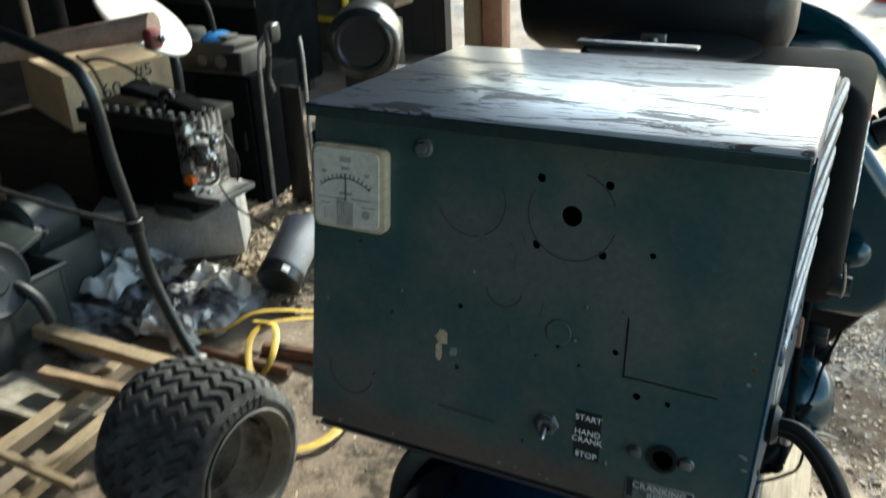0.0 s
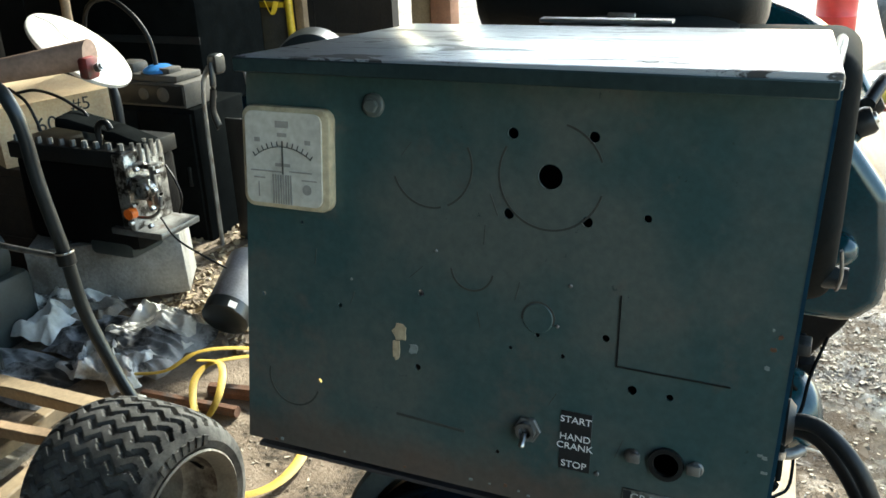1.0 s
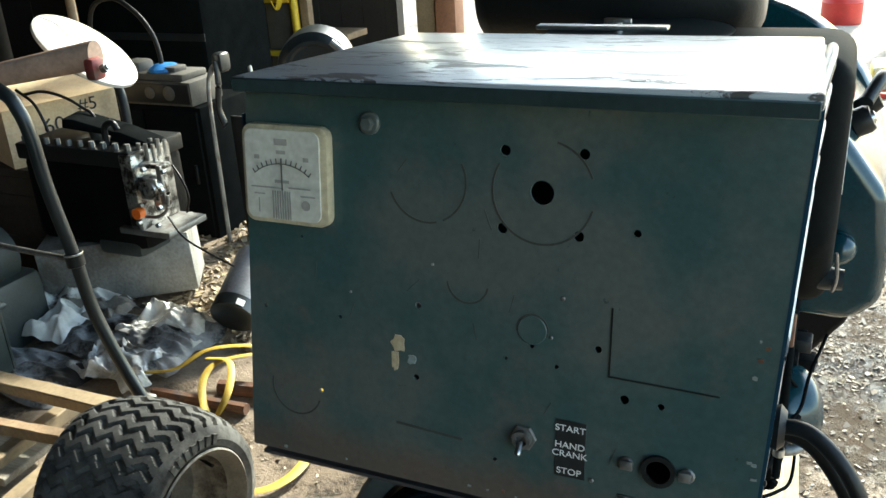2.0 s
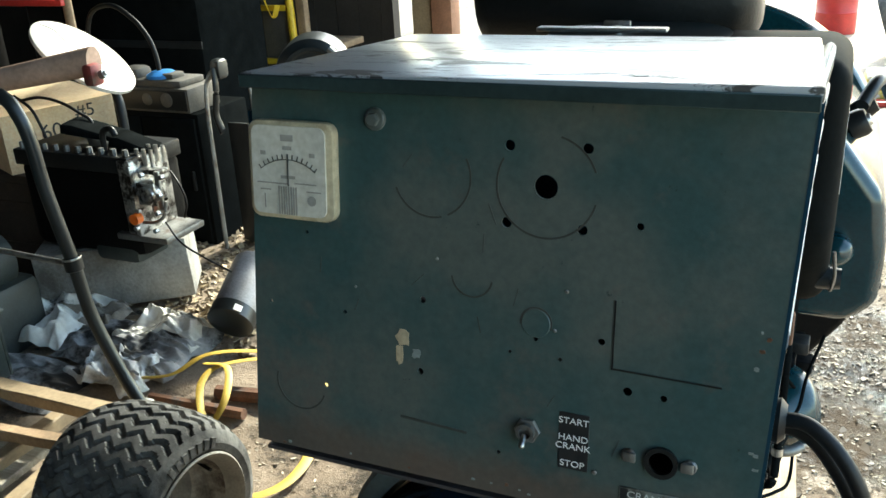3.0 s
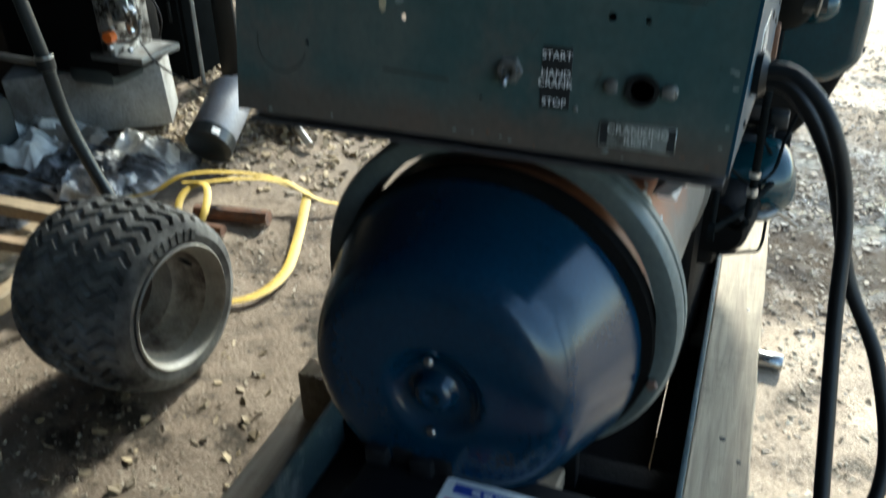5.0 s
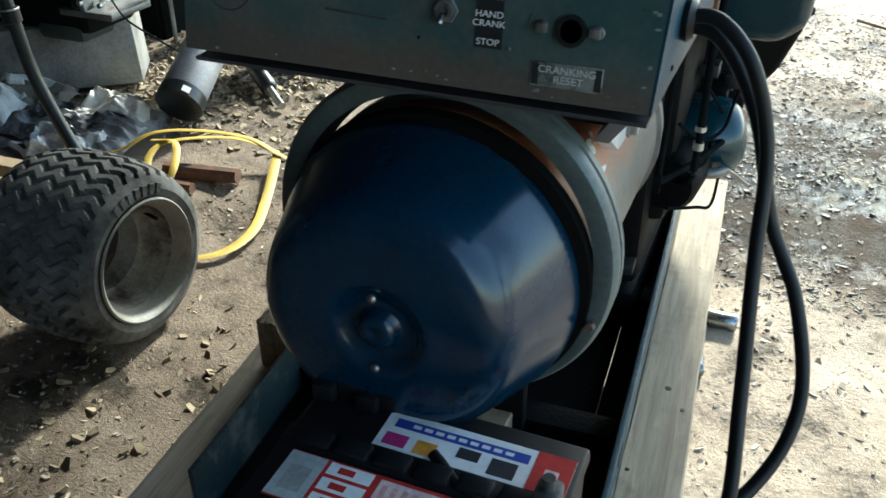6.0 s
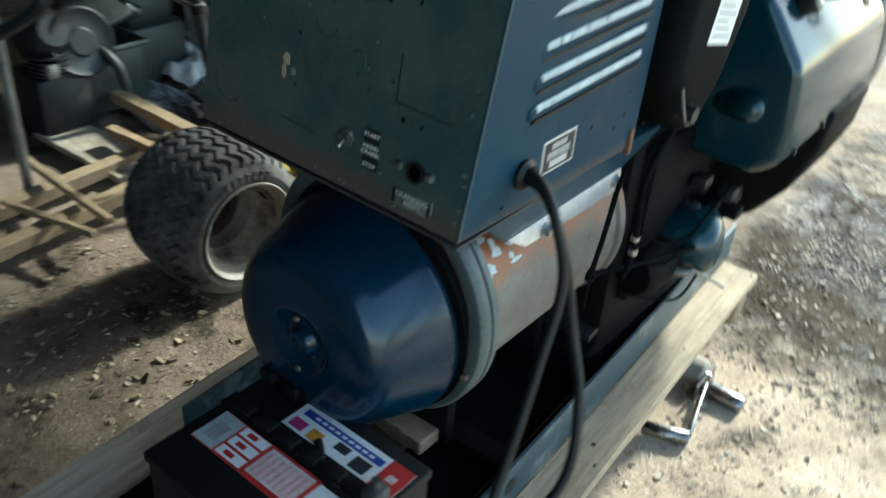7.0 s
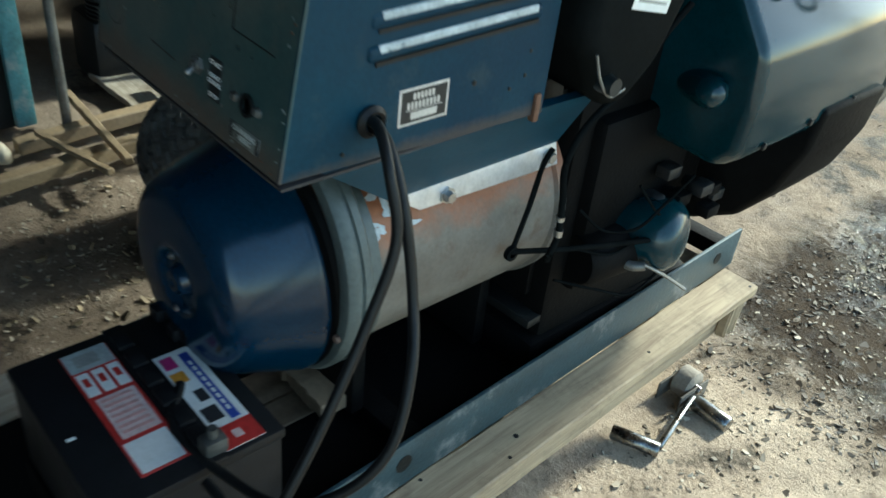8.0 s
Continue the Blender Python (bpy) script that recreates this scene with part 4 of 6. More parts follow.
cover = part("fan_cover", lathe([(.203, -.14), (.2065, -.138), (.2065, -.128), (.204, -.122), (.172, -.030), (.167, -.018), (.160, -.006), (.150, .003), (.138, .0085), (.124, .011), (.07, .0125), (.060, .0120), (.052, .006), (.044, -.001), (.030, -.002), (.026, .0), (.024, .010), (.019, .016), (.008, .0175), (.006, .015), (0, .015)], along_y(AX - .008, 0, AZ - .006), 96), "blue", gen, "glossy blue round fan cover", smooth=60)
for z in (.655, .553):
    part("cover_screw", lathe([(0, .006), (.0035, .0055), (.006, .003), (.006, 0)], along_y(AX - .010, -.0125, z), 14), "steel", cover)
for a in (-58, -50, -42, -34):
    for y, r in ((.078, .186), (.094, .1915), (.110, .197)):
        m = Matrix.Translation((AX - .008, y, AZ - .006)) @ Matrix.Rotation(radians(-a), 4, "Y") @ Matrix.Translation((r, 0, 0)) @ Matrix.Rotation(radians(-19), 4, "Z")
        p = box(-.003, .0012, -.0035, .0035, -.010, .010, .001, 1)
        p.transform(m)
        part("vent_slot", p, "tray_black", cover)

# bare patches on the barrel under the flange, where the paint has been scraped off
flake_rng = random.Random(61)
for n in range(16):
    w, h = flake_rng.uniform(.006, .022), flake_rng.uniform(.004, .012)
    outline = [(h * flake_rng.uniform(.45, 1.0) * math.cos(2 * math.pi * i / 11), w * flake_rng.uniform(.5, 1.0) * math.sin(2 * math.pi * i / 11)) for i in range(11)]
    flake = prism([(q[1], q[0]) for q in outline], -.0006, .0006)
    turn = Matrix.Rotation(radians(-flake_rng.uniform(24, 44)), 4, "Y") @ Matrix.Translation((.2002, 0, 0)) @ Matrix.Rotation(radians(90), 4, "Z")
    flake.transform(Matrix.Translation((AX, flake_rng.uniform(0.22, 0.33), AZ + .005)) @ turn)
    part("bare_patch", flake, "scuffed", gen)

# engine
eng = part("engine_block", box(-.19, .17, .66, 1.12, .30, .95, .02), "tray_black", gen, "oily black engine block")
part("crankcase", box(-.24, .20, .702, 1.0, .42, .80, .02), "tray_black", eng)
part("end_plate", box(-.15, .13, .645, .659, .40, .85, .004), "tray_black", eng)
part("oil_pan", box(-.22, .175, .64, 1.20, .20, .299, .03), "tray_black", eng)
# shroud: shoulder cut off, rounded edges
SH = [(-.32, .735), (.330, .728), (.373, .765), (.377, .86), (.365, .955), (.281, 1.065), (.19, 1.13), (-.20, 1.13), (-.33, 1.0), (-.35, .78)]
shroud = part("blower_shroud", prism(SH, .855, 1.40, .024, 4), "teal", gen, "glossy teal engine blower shroud", smooth=50)
part("shroud_rim", lathe([(.30, 0), (.345, 0), (.352, -.01), (.352, -.10), (.34, -.12), (.10, -.125), (0, -.125)], along_y(.02, 1.395, .85), 64), "teal", shroud)
GUARD = [(.385, .80), (.375, .70), (.335, .59), (.27, .50), (.17, .44), (.02, .415), (-.13, .44), (-.23, .50), (-.30, .59), (-.335, .70), (-.34, .80)]
part("flywheel_guard", prism(GUARD, 1.13, 1.385, .014, 3), "tray_black", shroud, "black rounded flywheel guard below the shroud", smooth=50)
for y, z in ((1.09, .783), (1.25, .795), (.93, .775)):
    part("shroud_bolt", lathe([(0, .006), (.006, .005), (.0075, .002), (.0075, 0)], along_x(.3745, y, z), 8), "black", shroud)
part("shroud_bump", lathe([(0, .042), (.012, .040), (.022, .032), (.029, .018), (.032, 0), (.034, -.07)], Matrix.Translation((.288, .845, .868)) @ Matrix.Rotation(radians(-35), 4, "Z") @ Matrix.Rotation(radians(80), 4, "Y"), 28), "teal", shroud)
# air cleaner column with its sticker
DUCT = [(.47, 1.02), (.545, .905), (.60, .885), (.675, .955), (.725, 1.06), (.752, 1.17), (.735, 1.245), (.48, 1.245)]
duct = prism(DUCT, -.02, .289, .034, 5)
duct.transform(Matrix(((0, 1, 0, 0), (1, 0, 0, 0), (0, 0, 1, 0), (0, 0, 0, 1))))
bmesh.ops.recalc_face_normals(duct, faces=duct.faces[:])
column = part("air_duct", duct, "duct_black", gen, "black tapering air duct with rounded edges", smooth=60)
LEANS = Matrix.Translation((.289, .622, 1.115)) @ Matrix.Rotation(radians(-13), 4, "X")


def on_duct(bm):
    bm.transform(LEANS)
    return bm


part("sticker", on_duct(box(0, .0012, -.046, .046, -.07, .07, .0004, 1)), "white", column, "white paper sticker with a red heading")
part("sticker_head", on_duct(box(.0008, .0018, -.046, .046, .052, .07)), "red", column)
for k in range(9):
    part("print_bar", on_duct(box(.001, .0017, -.036, .036 - .012 * (k % 3), -.058 + .012 * k, -.054 + .012 * k)), "print_grey", column)
part("duct_clip", tube([(.292, .50, 1.0), (.296, .515, .96), (.293, .55, .925), (.292, .585, .93)], .0025), "dullsteel", column)
part("duct_boss", lathe([(0, .02), (.014, .02), (.016, .0), (.016, -.02)], along_x(.285, .545, .945), 16), "black_gloss", column)
# oil filter, dipstick, hoses, starter
filt = part("oil_filter", lathe([(.066, -.22), (.066, -.055), (.069, -.05), (.069, 0), (.064, .018), (.050, .032), (.028, .040), (0, .043)], Matrix.Translation((.258, .885, .535)) @ Matrix.Rotation(radians(22), 4, "Z") @ Matrix.Rotation(radians(86), 4, "Y") @ Matrix.Diagonal((1.1, 1.1, 1.1, 1)), 40), "teal", gen, "teal domed oil filter canister", smooth=60)
part("filter_body", lathe([(0, .0), (.050, .0), (.058, .012), (.058, .13), (.05, .15), (0, .15)], Matrix.Translation((.19, .70, .505)) @ Matrix.Rotation(radians(-90), 4, "X") @ Matrix.Rotation(radians(6), 4, "Y"), 32), "tray_black", filt, "oily black filter body")
part("drain_tap", tube([(.22, .78, .50), (.262, .785, .50), (.285, .80, .507)], .010, per=4), "dullsteel", gen)
part("tap_lever", tube([(.28, .795, .512), (.30, .85, .475), (.325, .905, .432)], .009, per=2, flat=(.012, .007)), "dullsteel", gen)
hose = part("fuel_hose", tube([(.25, .78, 1.02), (.25, .727, .978), (.25, .677, .917), (.25, .575, .857), (.25, .535, .795), (.25, .545, .72), (.25, .551, .65), (.245, .54, .60), (.205, .60, .57)], .006), "matt_black", gen)
part("hose_clamp", lathe([(.0065, -.006), (.0085, -.006), (.0085, .006), (.0065, .006)], Matrix.Translation((.25, .5505, .655)), 14), "steel", hose)
part("hose_clamp", lathe([(.0065, -.004), (.0085, -.004), (.0085, .004), (.0065, .004)], Matrix.Translation((.25, .548, .685)), 14), "steel", hose)
part("hand_rod", tube([(.205, .488, .612), (.24, .62, .590), (.27, .817, .553)], .0055, per=3), "matt_black", gen)
part("link_rod", tube([(.198, .56, .79), (.2, .540, .765), (.202, .520, .69), (.203, .496, .615)], .005, 8, 4), "matt_black", gen)
part("link_eye", lathe([(.007, -.005), (.014, -.005), (.014, .005), (.007, .005)], along_x(.204, .492, .607), 16), "matt_black", gen)
part("wire", tube([(.205, .66, .64), (.24, .70, .60), (.27, .76, .60), (.28, .82, .64), (.30, .86, .70)], .003), "matt_black", gen)
part("wire", tube([(.21, .62, .50), (.25, .70, .47), (.27, .80, .43), (.27, .90, .46)], .003), "matt_black", gen)
for k, (x, y, z) in enumerate([(.24, .93, .60), (.26, .97, .62), (.25, 1.02, .60), (.22, .90, .66), (.27, 1.0, .565), (.24, 1.06, .57)]):
    part("linkage_piece", box(x - .016, x + .018, y - .02, y + .022, z - .014, z + .012, .004), "steel_dark" if k % 2 else "tray_black", gen)
# loose leads, muffler over the engine, air filter pan
for pts in (((.23, .80, .66), (.26, .84, .60), (.255, .92, .57), (.23, 1.0, .60)), ((.22, .66, .56), (.25, .74, .54), (.245, .86, .56), (.22, .98, .53))):
    part("cable", tube(list(pts), .003), "matt_black", gen)
for x, y, z, r in ((.215, .94, .585, .022), (.225, 1.0, .60, .018), (.21, .88, .60, .016)):
    part("terminal", lathe([(0, .03), (r * .6, .03), (r, .022), (r, 0), (r * .7, -.02)], along_x(x, y, z), 14), "steel_dark", gen)
muffler = part("muffler", lathe([(0, -.235), (.045, -.235), (.075, -.222), (.09, -.195), (.09, .195), (.075, .222), (.045, .235), (0, .235)], along_x(-.082, .86, 1.275), 40), "black", gen, "dark sooty muffler lying across the engine")
pan = part("air_filter_pan", lathe([(.05, -.05), (.135, -.048), (.14, -.04), (.14, .012), (.132, .02), (0, .022)], Matrix.Translation((-.0, .66, 1.225)), 40), "black_gloss", gen)
part("wing_nut", join(box(-.02, .02, -.004, .004, 0, .016, .002), lathe([(0, .01), (.009, .01), (.009, 0)], None, 12)), "steel", pan).location = (-.03, .66, 1.247)
part("bracket_strip", box(-.12, .06, .555, .575, 1.262, 1.268, .002), "steel", gen)
# choke and throttle fittings on the shoulder of the shroud
sh_m = Matrix.Translation((.300, 1.05, 1.045)) @ Matrix.Rotation(radians(62), 4, "Y")
for dy, mat, prof in ((-.085, "black", [(0, .03), (.02, .03), (.024, .022), (.024, 0)]), (-.083, "steel", [(0, .036), (.009, .035), (.011, .03)]), (.02, "black", [(0, .045), (.016, .044), (.02, .03), (.014, 0)])):
    part("fitting", lathe(prof, sh_m @ Matrix.Translation((0, dy, 0)), 18), mat, shroud)
part("lever_bar", tube([(.315, 1.0, 1.075), (.335, 1.05, 1.105), (.345, 1.10, 1.10)], .012, per=5), "black", shroud)
part("chrome_clip", tube([(.345, 1.10, 1.10), (.375, 1.09, 1.05), (.372, 1.13, 1.035), (.345, 1.15, 1.09)], .006, per=6), "steel", shroud)

# skid: stands on the pallet, turned a little against the barrel
TURNED = Matrix.Translation((.235, .23, 0)) @ Matrix.Rotation(radians(3.2), 4, "Z") @ Matrix.Translation((-.235, -.23, 0))


def on_skid(bm):
    bm.transform(TURNED @ Matrix.Translation((-.012, 0, .059)))
    return bm


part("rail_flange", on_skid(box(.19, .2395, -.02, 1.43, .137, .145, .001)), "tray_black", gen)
# black sheet on the rail's inner face, colouring in the skid's shade
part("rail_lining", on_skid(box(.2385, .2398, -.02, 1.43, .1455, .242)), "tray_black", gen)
skid = part("skid_rail", on_skid(box(.240, .248, -.02, 1.43, .137, .245, .001)), "rail", gen, "blue grey steel skid rail with scraped paint")
part("rail_hole", on_skid(lathe([(0, .001), (.019, .001), (.019, -.004), (0, -.004)], along_x(.248, .262, .195), 24)), "black", skid)
part("rail_hole", on_skid(lathe([(0, .001), (.016, .001), (.016, -.004), (0, -.004)], along_x(.248, 1.33, .195), 24)), "black", skid)
part("skid_rail", on_skid(join(box(-.33, -.322, -.02, 1.43, .137, .245, .001), box(-.3215, -.27, -.02, 1.43, .137, .145, .001))), "rail", gen)
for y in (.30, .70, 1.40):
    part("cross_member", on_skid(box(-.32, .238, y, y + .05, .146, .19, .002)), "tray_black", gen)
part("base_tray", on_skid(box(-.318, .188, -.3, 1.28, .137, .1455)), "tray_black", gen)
for x, y in ((.10, .84), (-.2, .66)):
    part("rubber_mount", on_skid(lathe([(0, .10), (.026, .10), (.032, .085), (.036, 0), (0, 0)], Matrix.Translation((x, y, .19)), 20)), "rubber", gen)
part("engine_foot", on_skid(box(.05, .20, .63, .72, .285, .305, .003)), "black", gen)
part("engine_foot", on_skid(box(-.26, -.13, .63, .72, .285, .305, .003)), "black", gen)
for y in (.27, .60):
    part("barrel_foot", on_skid(box(-.13, .09, y, y + .03, .185, .43, .004)), "tray_black", gen)

# hanging battery leads
solo("battery_cable", tube([(.245, .126, .974), (.285, .118, .978), (.325, .105, .94), (.352, .10, .86), (.362, .055, .76), (.376, -.015, .645), (.385, -.075, .56), (.375, -.10, .502), (.34, -.115, .488), (.25, -.12, .485)], .0075, 12), "rubber", "thick black battery cable hanging from the control box", "cable", group="battery cables")
solo("battery_cable", tube([(.245, .134, .967), (.29, .130, .955), (.335, .125, .885), (.37, .12, .775), (.412, .09, .70), (.436, .045, .61), (.415, -.01, .545), (.36, -.065, .505), (.27, -.09, .486), (.14, -.11, .486), (.06, -.06, .488)], .0075, 12), "rubber", "thick black battery cable looping down to the battery", "cable", group="battery cables")

# ---- battery ----
bat = thing("car_battery", "black car battery with red, white and blue labels and dusty lid", "battery")
part("case", box(-.105, .268, -.30, -.004, .255, .452, .008), "plastic_black", bat)
blid = part("lid", box(-.109, .272, -.304, .0, .448, .470, .006), "plastic_black", bat)
for k in range(6):
    part("vent_cap", box(-.085 + .055 * k, -.04 + .055 * k, -.137, -.108, .468, .481, .004), "plastic_black", bat)
part("hold_down", box(-.109, .272, -.141, -.104, .468, .474, .002), "plastic_black", bat)
for k, x in enumerate((-.095, -.06, -.03, -.005)):
    part("terminal_cover", box(x - .016, x + .017, -.05 + .012 * (k % 2), -.002, .466, .494 + .006 * (k % 2), .005), "plastic_black", bat)
lab = part("main_label", box(-.082, .235, -.226, -.146, .4698, .4712, .0004, 1), "red", bat, "red and white warning label")
part("label_field", box(-.081, -.030, -.224, -.148, .4711, .4717), "label_grey", lab)
part("print_bar", box(-.070, -.040, -.210, -.170, .4716, .4721), "print_grey", lab)
for k in range(3):
    part("label_field", box(-.024, .036, -.221 + .026 * k, -.201 + .026 * k, .4711, .4717), "white", lab)
    part("print_bar", box(-.010, .012, -.216 + .026 * k, -.206 + .026 * k, .4716, .4721), "red", lab)
part("label_field", box(.046, .150, -.216, -.152, .4711, .4717), "label_pink", lab)
for k in range(7):
    part("print_bar", box(.052 + .0135 * k, .059 + .0135 * k, -.211, -.160, .4716, .4721), "label_red_soft", lab)
part("label_field", box(.160, .230, -.222, -.152, .4711, .4717), "white", lab)
lab = part("brand_label", box(.006, .262, -.100, -.032, .4698, .4712, .0004, 1), "white", bat, "white label with a blue stripe and red end")
part("blue_stripe", box(.02, .205, -.060, -.044, .4711, .4717), "label_blue", lab)
for k in range(9):
    part("print_bar", box(.045 + .016 * k, .056 + .016 * k, -.055, -.049, .4716, .4721), "white", lab)
part("red_end", box(.212, .262, -.100, -.032, .4711, .4717), "red", lab)
part("print_bar", box(.228, .246, -.075, -.060, .4716, .4721), "label_pink", lab)
part("pink_patch", box(.016, .048, -.094, -.072, .4711, .4717), "label_magenta", lab)
part("orange_patch", box(.060, .088, -.096, -.072, .4711, .4717), "label_orange", lab)
part("black_patch", box(.115, .145, -.082, -.064, .4711, .4717), "ink", lab)
part("black_patch", box(.160, .195, -.094, -.066, .4711, .4717), "ink", lab)
part("dot", box(.10, .106, -.285, -.272, .4698, .4709), "white", bat)
part("clamp", join(box(.23, .262, -.135, -.095, .468, .500, .006), lathe([(0, .02), (.008, .02), (.008, 0)], Matrix.Translation((.246, -.115, .498)), 12)), "lead", bat, "grey lead cable clamp")
bat.matrix_world = Matrix.Translation((-.021, .022, .054)) @ Matrix.Diagonal((.92, .92, .92, 1))
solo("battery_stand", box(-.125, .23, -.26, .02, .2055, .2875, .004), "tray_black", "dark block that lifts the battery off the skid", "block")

# ---- pallet ----
pal = thing("pallet", "pale rough sawn wooden pallet with nail holes", "pallet")


def plank(x0, x1, y0, y1, z0, z1, seed, mat="wood"):
    """A sawn plank with slightly wavy edges."""
    rng = random.Random(seed)
    bm = box(x0, x1, y0, y1, z0, z1)
    long = 1 if y1 - y0 > x1 - x0 else 0
    bmesh.ops.subdivide_edges(bm, edges=[e for e in bm.edges if abs((e.verts[0].co - e.verts[1].co)[long]) > .5 * (y1 - y0 if long else x1 - x0)], cuts=14)
    for v in bm.verts:
        v.co += Vector((rng.uniform(-1, 1), rng.uniform(-1, 1), rng.uniform(-1, 1))) * .0014
    bmesh.ops.bevel(bm, geom=[e for e in bm.edges if e.calc_face_angle(0) > .8], offset=.003, segments=1, profile=.5, affect="EDGES")
    return bm


part("deck_board", plank(.235, .335, .05, 1.40, .166, .194, 1), "wood", pal, smooth=30)
part("stringer", plank(.250, .298, .06, 1.39, .055, .166, 2), "wood", pal, smooth=30)
part("deck_board", plank(-.475, -.345, -.30, 1.425, .166, .194, 4), "wood_weathered", pal, smooth=30)
part("stringer", plank(-.460, -.40, -.29, 1.42, .055, .166, 5), "wood", pal, smooth=30)
part("deck_board", plank(-.343, .233, -.30, -.20, .166, .194, 6), "wood_grey", pal, smooth=30)
part("deck_board", plank(-.343, .233, 1.30, 1.40, .166, .194, 7), "wood", pal, smooth=30)
part("stringer", plank(-.10, -.05, -.29, 1.42, .055, .165, 8), "wood", pal, smooth=30)
for y in (-.22, .56, 1.27):
    part("bottom_board", plank(-.47, .17, y, y + .10, .015, .055, 40 + int(10 * y)), "wood_shaded", pal, smooth=30)
    for x in (-.44, -.12, .06):
        part("block", box(x, x + .09, y, y + .095, G - .01, .015, .003), "wood_shaded", pal)
part("brace", plank(.2985, .325, .34, .40, .06, .164, 3), "wood_shaded", pal, smooth=30)
part("brace", plank(.2985, .325, 1.31, 1.37, .06, .164, 13), "wood_shaded", pal, smooth=30)
for x, y, r in ((.290, .52, .006), (.320, .47, .004), (.25, .30, .006), (.31, .95, .004), (.325, 1.38, .004)):
    part("nail_hole", lathe([(0, .0012), (r, .0009), (r, -.002)], Matrix.Translation((x - .004, y, .1935)), 10), "black", pal)
pal.matrix_world = TURNED
solo("wood_wedge", plank(-.12, .06, .205, .30, .251, .284, 9), "oldwood", "sawn wood offcut wedged under the barrel", "offcut", smooth=30)
solo("wood_wedge", plank(-.44, -.37, .30, .345, .1945, .30, 11), "wood", "upright wood offcut standing on the pallet", "offcut", smooth=30)
solo("cardboard_scrap", plank(-.16, .0, .12, .27, .206, .211, 12), "card_dark", "brown cardboard scrap lying in the skid", "cardboard", smooth=30)

NEAR_THINGS = set(scene.objects)

# ---- wheel beside the generator ----
def build_wheel():
    w = thing("old_mower", "old push mower with a dusty turf tyre and black handle", "mower")
    R, HW, N = .204, .128, 34
    prof = []
    for k in range(57):  # across the tread, from shoulder to shoulder
        s = -1 + 2 * k / 56
        prof.append((R - .024 * abs(s) ** 3.0, s * HW, True))
    side = [(R - .036, HW + .010), (R - .050, HW + .014), (R - .064, HW + .011), (R - .074, HW + .002)]
    full = [(r, -h, False) for r, h in side[::-1]] + prof + [(r, h, False) for r, h in side]
    steps = N * 10
    verts, faces = [], []
    for i in range(steps):
        a = 2 * math.pi * i / steps
        for r, h, tread in full:
            rr = r
            if tread and abs(h) < HW * .99:
                zig = abs(((h / HW * 2.5) % 1.0) - .5) * 1.25
                f = (N * i / steps + zig) % 1.0
                rr = r if f < .64 else r - .009
            verts.append((rr * math.cos(a), rr * math.sin(a), h))
    n = len(full)
    for i in range(steps):
        j = (i + 1) % steps
        for k in range(n - 1):
            faces.append((i * n + k, j * n + k, j * n + k + 1, i * n + k + 1))
    me = bpy.data.meshes.new("tyre")
    me.from_pydata(verts, [], faces)
    me.materials.append(M["tyre"])
    me.polygons.foreach_set("use_smooth", [True] * len(me.polygons))
    me.set_sharp_from_angle(angle=radians(28))
    tyre = new("tyre", me)
    tyre.parent = w
    rim = part("rim", lathe([(.128, .128), (.134, .137), (.137, .141), (.133, .144), (.125, .138), (.119, .118), (.113, .108)], None, 64), "rim", w, "cream painted rim lip with rust")
    part("dish", lathe([(.1128, .108), (.107, .075), (.104, .045), (.094, .035), (.092, .0), (.0905, -.015)], None, 64), "rim_inside", rim, "cream inside of the rim with rust stains")
    # middle disc much darker than the cream dish round it
    part("wheel_disc", lathe([(.0903, -.015), (.075, -.022), (.07, -.04), (.05, -.045), (.03, -.04), (.024, -.04), (.024, -.07)], None, 64), "dark_disc", rim, "dark wheel disc")
    part("rim", lathe([(.124, -.132), (.130, -.139), (.133, -.133), (.112, -.10), (.102, -.02)], None, 48), "rim", w)
    part("hub", lathe([(.022, -.09), (.022, -.02), (.014, -.018), (.011, -.018), (.011, -.09)], None, 20), "rusty", rim)
    part("valve_stem", tube([(.105, .03, .06), (.098, .03, .085), (.095, .03, .10)], .004, per=4), "rubber", rim)
    # raised sidewall lettering, as plain bars
    for k in range(7):
        a = radians(56 + 7.5 * k)
        b = box(-.011, .011, -.0065, .0065, -.003, .0035, .001, 1)
        b.transform(Matrix.Rotation(a, 4, "Z") @ Matrix.Translation((R - .048, 0, HW + .0125)))
        part("sidewall_bar", b, "tyre", tyre)
    at = Matrix.Translation((-1.245, .725, .030)) @ Matrix.Diagonal((1.30, 1.22, 1.22, 1)) @ Matrix.Rotation(radians(-2), 4, "Z") @ Matrix.Rotation(radians(90), 4, "Y") @ Matrix.Rotation(radians(100), 4, "Z")
    for o in w.children_recursive:
        o.data.transform(at)
    return w


mh = build_wheel()

# ---- push mower handle, timber frame ----
part("handle_tube", tube([(-1.60, 1.10, .02), (-1.66, 1.10, .14), (-1.715, 1.09, .32), (-1.73, 1.08, .49), (-1.75, 1.06, .72), (-1.757, 1.055, .86), (-1.775, 1.05, .94), (-1.83, 1.05, .995), (-2.05, 1.05, 1.06), (-2.4, 1.05, 1.13)], .020, 14), "black_gloss", mh)
part("collar", lathe([(.021, -.022), (.027, -.019), (.027, .019), (.021, .022)], Matrix.Translation((-1.73, 1.08, .49)) @ Matrix.Rotation(radians(-5), 4, "Y"), 20), "black", mh)
part("collar_ring", lathe([(.0275, -.003), (.0285, 0), (.0275, .003)], Matrix.Translation((-1.731, 1.08, .508)) @ Matrix.Rotation(radians(-5), 4, "Y"), 20), "steel", mh)
